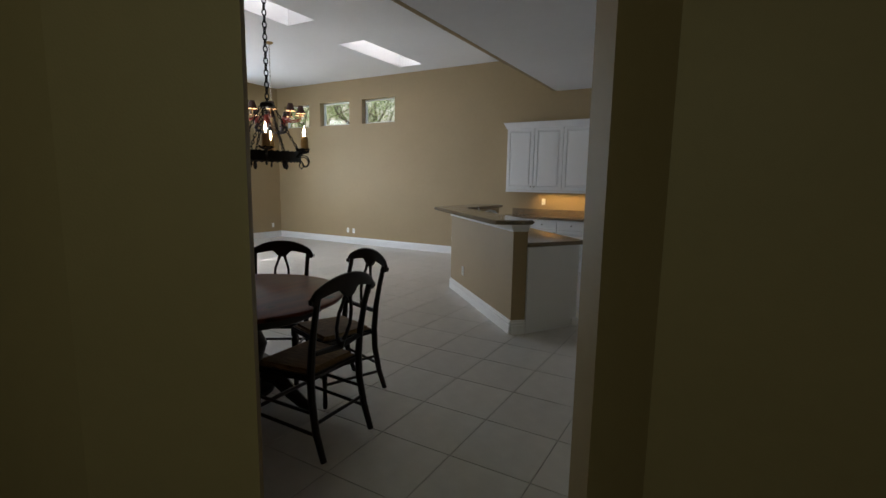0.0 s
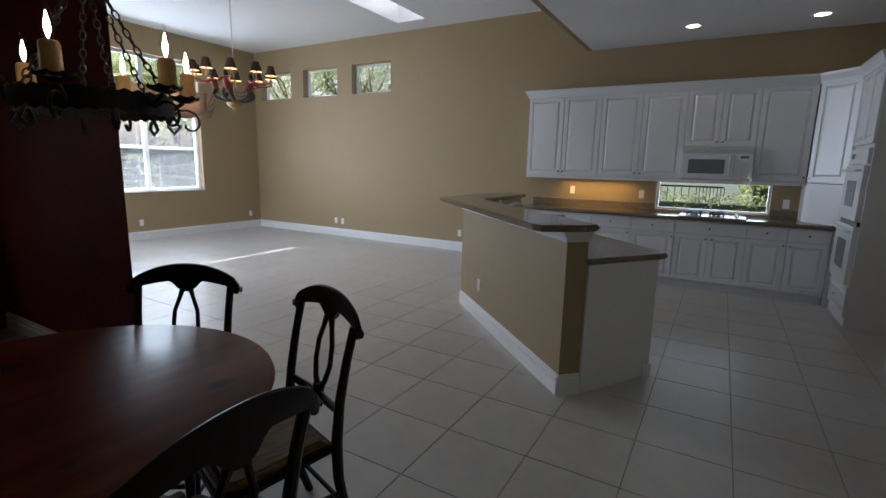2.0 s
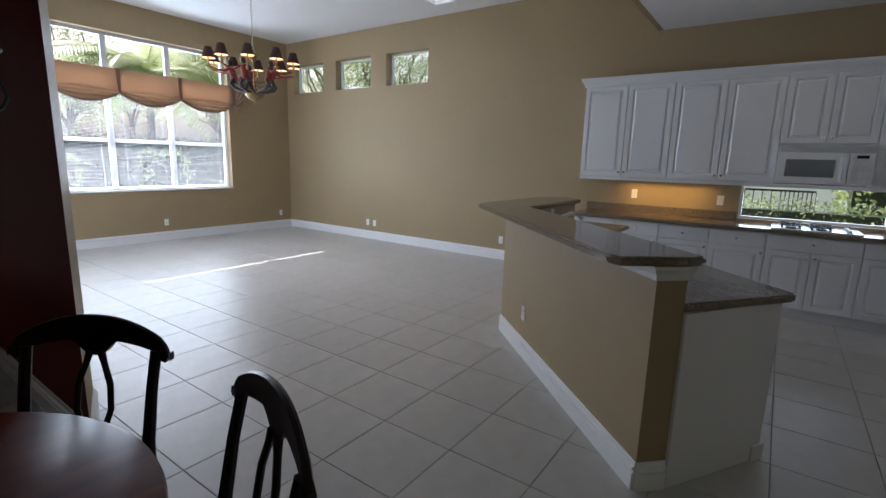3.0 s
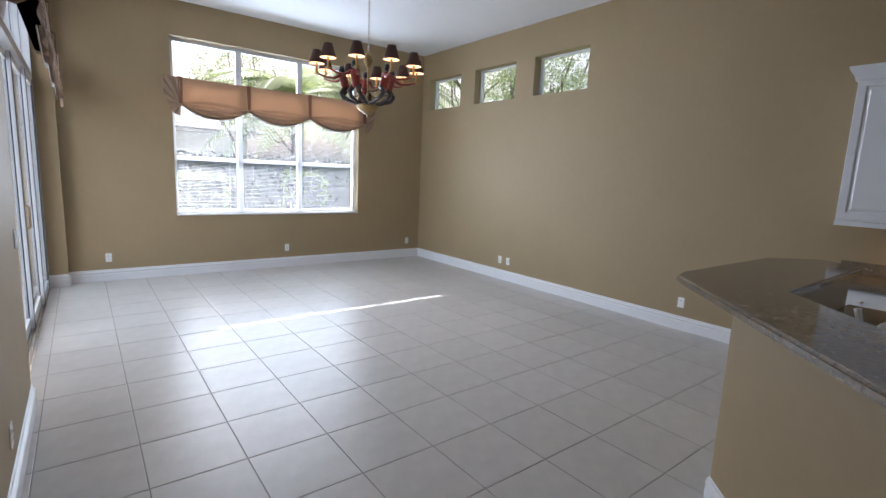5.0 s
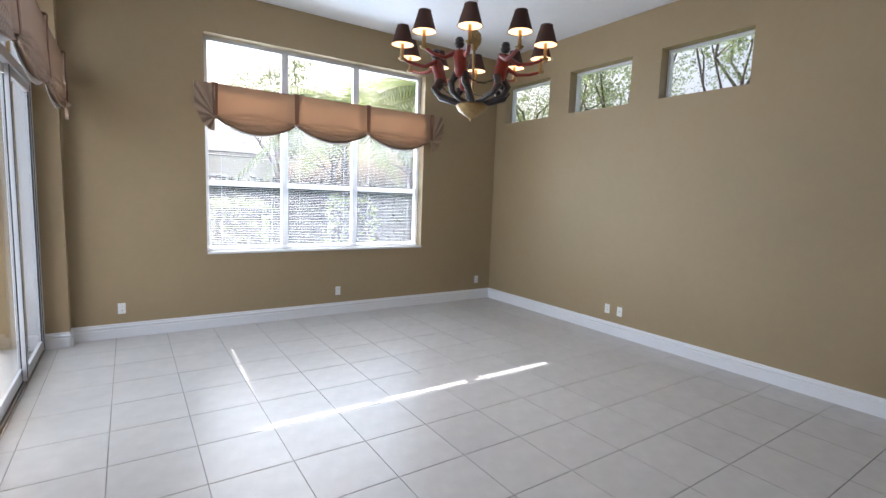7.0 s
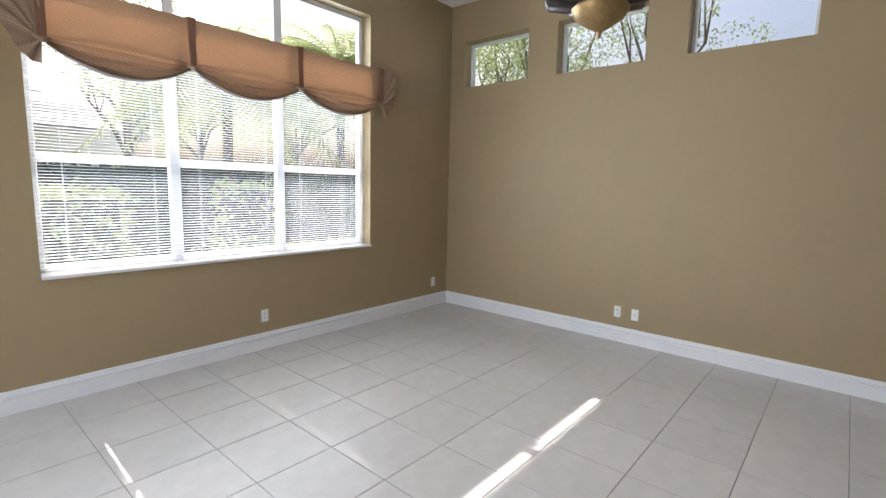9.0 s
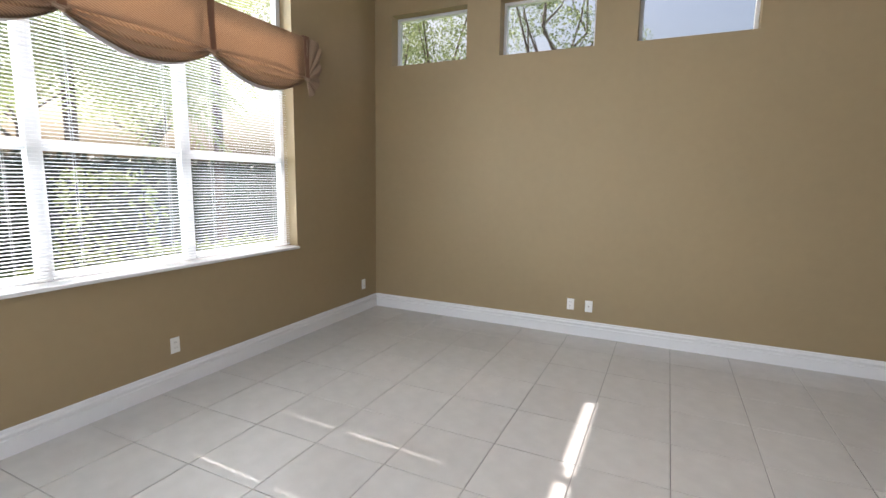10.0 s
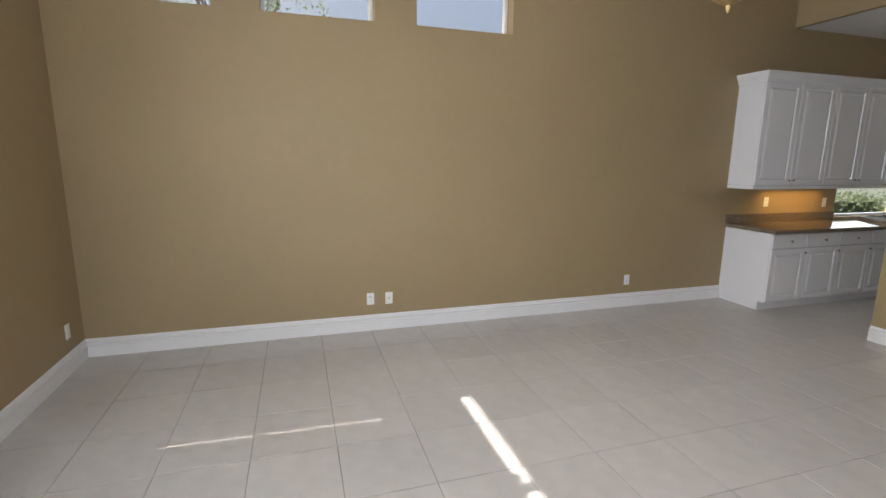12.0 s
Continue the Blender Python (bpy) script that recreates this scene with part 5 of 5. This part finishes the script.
def tree(seed, x, y, h, spread, count, material, size=0.07):
    rng = np.random.default_rng(seed)
    t = thing("tree", "broad leafy garden tree with grey bark beyond the window", "tree", "garden trees", pose(x, y, -0.06))
    bm = B()
    tube(bm, [(0, 0, 0), (0.05, 0.02, h * 0.25), (0.0, 0.08, h * 0.5)], [0.16, 0.12, 0.09], 8)
    cen, rad = [], []
    for k in range(9):
        a = k * 2.4 + rng.uniform(0, 0.6)
        R = spread * rng.uniform(0.35, 0.9)
        z = h * rng.uniform(0.55, 0.98)
        z0 = h * rng.uniform(0.28, 0.48)
        e = (R * math.cos(a), R * math.sin(a), z)
        sx, sy = 0.30 * math.sin(k * 1.7 + seed), 0.30 * math.cos(k * 2.3)
        tube(bm, [(0.02, 0.04, z0), (e[0] * 0.25 + sx * 0.6, e[1] * 0.25, z0 + (z - z0) * 0.30), (e[0] * 0.5 - sx * 0.5, e[1] * 0.5 + sy, z0 + (z - z0) * 0.48), (e[0] * 0.8 + sx * 0.4, e[1] * 0.8 - sy * 0.3, z0 + (z - z0) * 0.85), e], [0.055, 0.040, 0.028, 0.018, 0.008], 6)
        tube(bm, [(e[0] * 0.5 - sx * 0.5, e[1] * 0.5 + sy, z0 + (z - z0) * 0.48), (e[0] * 0.7 - sy, e[1] * 0.7 + sx, z0 + (z - z0) * 0.62), (e[0] * 0.9 - sy * 1.6, e[1] * 0.9 + sx * 1.6, z0 + (z - z0) * 0.70)], [0.026, 0.016, 0.006], 5)
        cen.append(e)
        rad.append(spread * rng.uniform(0.25, 0.42))
        cen.append((e[0] * 0.6, e[1] * 0.6, z * 0.9))
        rad.append(spread * 0.25)
    part("trunk", bm, M_BARK, t, smooth=True)
    bm = B()
    leaves(bm, rng, cen, rad, count, size)
    part("crown", bm, material, t)


for i, (x, y, h, s, c_, m_) in enumerate(((-11.6, 14.2, 7.2, 2.7, 5200, M_LEAF), (-8.9, 14.8, 7.4, 1.9, 3200, M_LEAF), (-15.6, 15.0, 8.0, 2.9, 5200, M_LEAF), (-19.0, 7.6, 6.2, 1.6, 3000, M_LEAF), (-22.0, 10.5, 6.0, 2.3, 3600, M_LEAF), (-21.0, 13.5, 6.5, 3.0, 3500, M_LEAF), (-19.0, -4.0, 6.0, 2.4, 2500, M_LEAF3))):
    tree(40 + i, x, y, h, s, int(c_ * 3.2), m_, 0.036)


def hedge(seed, name, x0, y0, x1, y1, z1, count, material, size=0.05, label="clipped green hedge in the garden"):
    rng = np.random.default_rng(seed)
    t = thing(name, label, "hedge", "", None)
    bm = B()
    # solid dark box: the shade deep between the leaves, put in as colour
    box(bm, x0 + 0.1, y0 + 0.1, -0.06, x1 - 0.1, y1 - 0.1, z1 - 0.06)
    part("shaded_core", bm, M_LEAF3, t)
    bm = B()
    for i in range(count):
        f = rng.integers(0, 5)
        u = rng.uniform(0, 1, 3)
        p = np.array([x0 + (x1 - x0) * u[0], y0 + (y1 - y0) * u[1], -0.05 + z1 * u[2]])
        if f == 0: p[0] = x0
        if f == 1: p[0] = x1
        if f == 2: p[1] = y0
        if f == 3: p[1] = y1
        if f == 4: p[2] = z1
        p += rng.normal(size=3) * 0.06
        a, b = rng.normal(size=3), rng.normal(size=3)
        a /= np.linalg.norm(a)
        b -= a * (a @ b)
        b /= np.linalg.norm(b)
        s = size * rng.uniform(0.6, 1.4)
        bm.faces.new([bm.verts.new(v) for v in (p - a * s, p + b * s * 0.5, p + a * s, p - b * s * 0.5)])
    part("foliage", bm, material, t)


hedge(1, "hedge", -17.4, -7.0, -16.3, 16.0, 1.85, 9000, M_LEAF3, 0.07, "tall dark hedge along the garden")
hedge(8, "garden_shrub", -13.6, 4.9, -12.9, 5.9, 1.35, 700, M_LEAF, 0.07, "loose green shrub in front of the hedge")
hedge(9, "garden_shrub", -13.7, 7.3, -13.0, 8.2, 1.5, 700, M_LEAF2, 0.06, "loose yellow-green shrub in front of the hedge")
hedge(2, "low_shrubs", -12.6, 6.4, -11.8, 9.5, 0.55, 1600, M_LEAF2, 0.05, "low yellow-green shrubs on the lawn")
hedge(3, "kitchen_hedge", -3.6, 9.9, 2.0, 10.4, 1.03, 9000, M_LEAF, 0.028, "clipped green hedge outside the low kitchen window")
hedge(4, "pool_hedge", -16.2, -8.4, -9.0, -7.4, 1.9, 3500, M_LEAF3, 0.07, "dark hedge behind the pool")


def palm(seed, x, y, h, fronds=22, L=1.9):
    rng = np.random.default_rng(seed)
    t = thing("palm_tree", "palm tree with long drooping yellow-green fronds", "palm tree", "garden palms", pose(x, y, -0.06))
    bm = B()
    tube(bm, [(0, 0, 0), (0.03, 0, h * 0.5), (0, 0.04, h)], [0.13, 0.10, 0.09], 10)
    part("trunk", bm, M_BARK, t, smooth=True)
    for k in range(fronds):
        a = k * 2.399
        up = rng.uniform(-0.1, 1.0) if h > 2.5 else rng.uniform(0.45, 1.35)
        bm = B()
        pts = []
        for i in range(15):
            f = i / 14
            r = L * f * (0.85 if up > 0.6 else 1.0)
            pts.append(Vector((r * math.cos(a), r * math.sin(a), h + 1.3 * up * f * L * 0.6 - 0.62 * L * f * f)))
        tube(bm, pts, [0.016 - 0.011 * i / 14 for i in range(15)], 4)
        side = Vector((-math.sin(a), math.cos(a), 0))
        for i in range(1, 14):
            for g in (0, 0.5):
                p = pts[i].lerp(pts[min(14, i + 1)], g)
                for s in (-1, 1):
                    ln = L * 0.26 * math.sin(math.pi * min(1, (i + g) / 14 * 0.9 + 0.1)) + 0.08
                    d = (pts[min(14, i + 1)] - pts[i]).normalized()
                    tip = p + (side * s * 0.85 + d * 0.6 + Vector((0, 0, -0.35))).normalized() * ln
                    w_ = d * 0.034
                    bm.faces.new([bm.verts.new(v) for v in (p - w_, p + w_, tip)])
        part("frond", bm, M_LEAF2, t)


palm(5, -15.4, 8.4, 3.7, 50, 2.8)
palm(6, -15.6, 11.4, 4.6, 44, 2.8)
palm(7, -15.6, -3.0, 3.0)


def house(name, label, x0, y0, x1, y1, h, roof_h, wins, side="E"):
    hs = thing(name, label, "house", "", None)
    bm = B()
    box(bm, x0, y0, -0.06, x1, y1, h)
    part("wall", bm, M_STUCCO if side == "E" else M_WHITEWALL, hs)
    bm = B()
    o = 0.6
    lo = [(x0 - o, y0 - o), (x1 + o, y0 - o), (x1 + o, y1 + o), (x0 - o, y1 + o)]
    ins = min(x1 - x0, y1 - y0) / 2 + o - 0.2
    hi = [(x0 - o + ins, y0 - o + ins), (x1 + o - ins, y0 - o + ins), (x1 + o - ins, y1 + o - ins), (x0 - o + ins, y1 + o - ins)]
    steps = 26
    prev = None
    fs = []
    for k in range(steps + 1):
        f = k / steps
        z = h + roof_h * f
        for dz in (0.0, 0.05):
            ring = [bm.verts.new((a[0] + (b[0] - a[0]) * f, a[1] + (b[1] - a[1]) * f, z + dz)) for a, b in zip(lo, hi)]
            if prev:
                for i in range(4):
                    fs.append(bm.faces.new((prev[i], prev[(i + 1) % 4], ring[(i + 1) % 4], ring[i])))
            prev = ring
    fs.append(bm.faces.new(prev))
    base = [bm.verts.new((*p, h - 0.15)) for p in lo]
    fs.append(bm.faces.new(base))
    bmesh.ops.recalc_face_normals(bm, faces=fs)
    part("roof", bm, M_ROOF, hs)
    for ya, za, yb, zb in wins:
        bm = B()
        if side == "E":
            box(bm, x1, ya, za, x1 + 0.06, yb, zb)
        else:
            box(bm, ya, y0 - 0.06, za, yb, y0, zb)
        wn = part("window", bm, M_TRIM, hs, "white window frame")
        bm = B()
        if side == "E":
            box(bm, x1 + 0.061, ya + 0.08, za + 0.08, x1 + 0.07, yb - 0.08, zb - 0.08)
        else:
            box(bm, ya + 0.08, y0 - 0.07, za + 0.08, yb - 0.08, y0 - 0.061, zb - 0.08)
        part("pane", bm, M_BLACKGL, wn)


house("neighbour_house", "cream stucco neighbouring house with a pale tiled hip roof", -34.0, -14.0, -23.0, 9.0, 3.0, 2.8, [(-11, 1.0, -9.2, 2.3), (-6, 1.0, -4.4, 2.3), (1.5, 1.2, 3.0, 2.2), (5.5, 1.2, 6.8, 2.2)])
house("rear_house", "pale stucco house behind the kitchen hedge", -3.0, 15.0, 12.0, 24.0, 3.4, 2.4, [(1.2, 1.0, 2.6, 2.2), (5, 1.0, 7, 2.2)], "S")
fn = thing("iron_fence", "black metal picket fence behind the kitchen hedge", "fence")
for z_ in (0.35, 1.185):
    bm = B()
    box(bm, -3.5, 11.2, z_, -0.42, 11.24, z_ + 0.03)
    part("rail", bm, M_IRON, fn)
for k in range(31):
    xk = -3.5 + k * 0.12 if k < 22 else -0.86 + (k - 22) * 0.055
    bm = B()
    box(bm, xk, 11.21, -0.06, xk + 0.014, 11.224, 1.185)
    part("picket", bm, M_IRON, fn)
hedge(6, "bright_shrub", -0.05, 11.6, 0.9, 12.3, 1.75, 1500, M_LEAF2, 0.05, "bright yellow-green shrub behind the fence")
bm = B()
box(bm, -15.9, -14.0, -0.058, -5.86, 2.60, -0.035)
box(bm, -15.9, 2.60, -0.058, -9.85, 3.90, -0.035)
struct("patio", bm, M_PAVER, "pale paved pool patio")
pool = thing("swimming_pool", "turquoise swimming pool with a pale raised coping", "swimming pool", "", pose(0, 0, 0))
bm = B()
box(bm, -14.3, -6.0, -0.034, -11.6, 3.2, -0.015)
part("water", bm, M_WATER, pool)
bm = B()
grid_solid(bm, "z", -0.034, 0.02, [-14.6, -11.3], [-6.3, 3.5], [(-14.3, -6.0, -11.6, 3.2)])
part("coping", bm, M_PAVER, pool)
bm = B()
box(bm, -14.9, -6.3, -0.034, -14.6, 3.5, 0.12)
part("raised_wall", bm, M_STUCCO, pool)

# ---- floor ----
bm = B()
box(bm, W - 0.2, -1.95, -0.12, E + 0.2, N + 0.2, -0.004)
floor = struct("floor", bm, M_GROUT, "beige porcelain tile floor with dark grout")
TX, TY, TX0, TY0 = 0.4665, 0.4665, -1.19, 4.012


def tile_mesh(sx, sy):
    bm = B()
    prof = ((0.0, -0.004), (0.0, -0.0012), (0.0018, 0.0))
    rings = []
    for ins, z in prof:
        rings.append([bm.verts.new(p) for p in ((ins, ins, z), (sx - ins, ins, z), (sx - ins, sy - ins, z), (ins, sy - ins, z))])
    for a, b in zip(rings, rings[1:]):
        for i in range(4):
            bm.faces.new((a[i], a[(i + 1) % 4], b[(i + 1) % 4], b[i]))
    bm.faces.new(rings[-1])
    return mesh_of(bm, "tile", M_TILE)


_tile = tile_mesh(TX - 0.005, TY - 0.005)
_cells = []
for i in range(-19, 7):
    for k in range(-13, 11):
        x, y = TX0 + i * TX, TY0 + k * TY
        if x + TX < W or x > E or y > N or y + TY < -1.8:
            continue
        _cells.append((x, y))
_line = [(-0.5, 1.5), (-1.5, 3.4), (-4.0, 5.0), (-6.5, 6.0)]
_cells.sort(key=lambda c: min(math.hypot(c[0] - a, c[1] - b) for a, b in _line))
_far = B()
for n_, (x, y) in enumerate(_cells):
    x0, x1, y0, y1 = max(x, W), min(x + TX - 0.005, E), max(y, -1.8), min(y + TY - 0.005, N)
    full = x0 == x and y0 == y and x1 < E and y1 < N
    if n_ < 300 and full:
        o = new("tile", _tile)
        o.matrix_basis = Matrix.Translation((x, y, 0))
        o.parent = floor
    else:
        box(_far, x0, y0, -0.004, x1, y1, 0.0)
tagged(part("floor_tiles", _far, M_TILE, floor), kind="stuff")
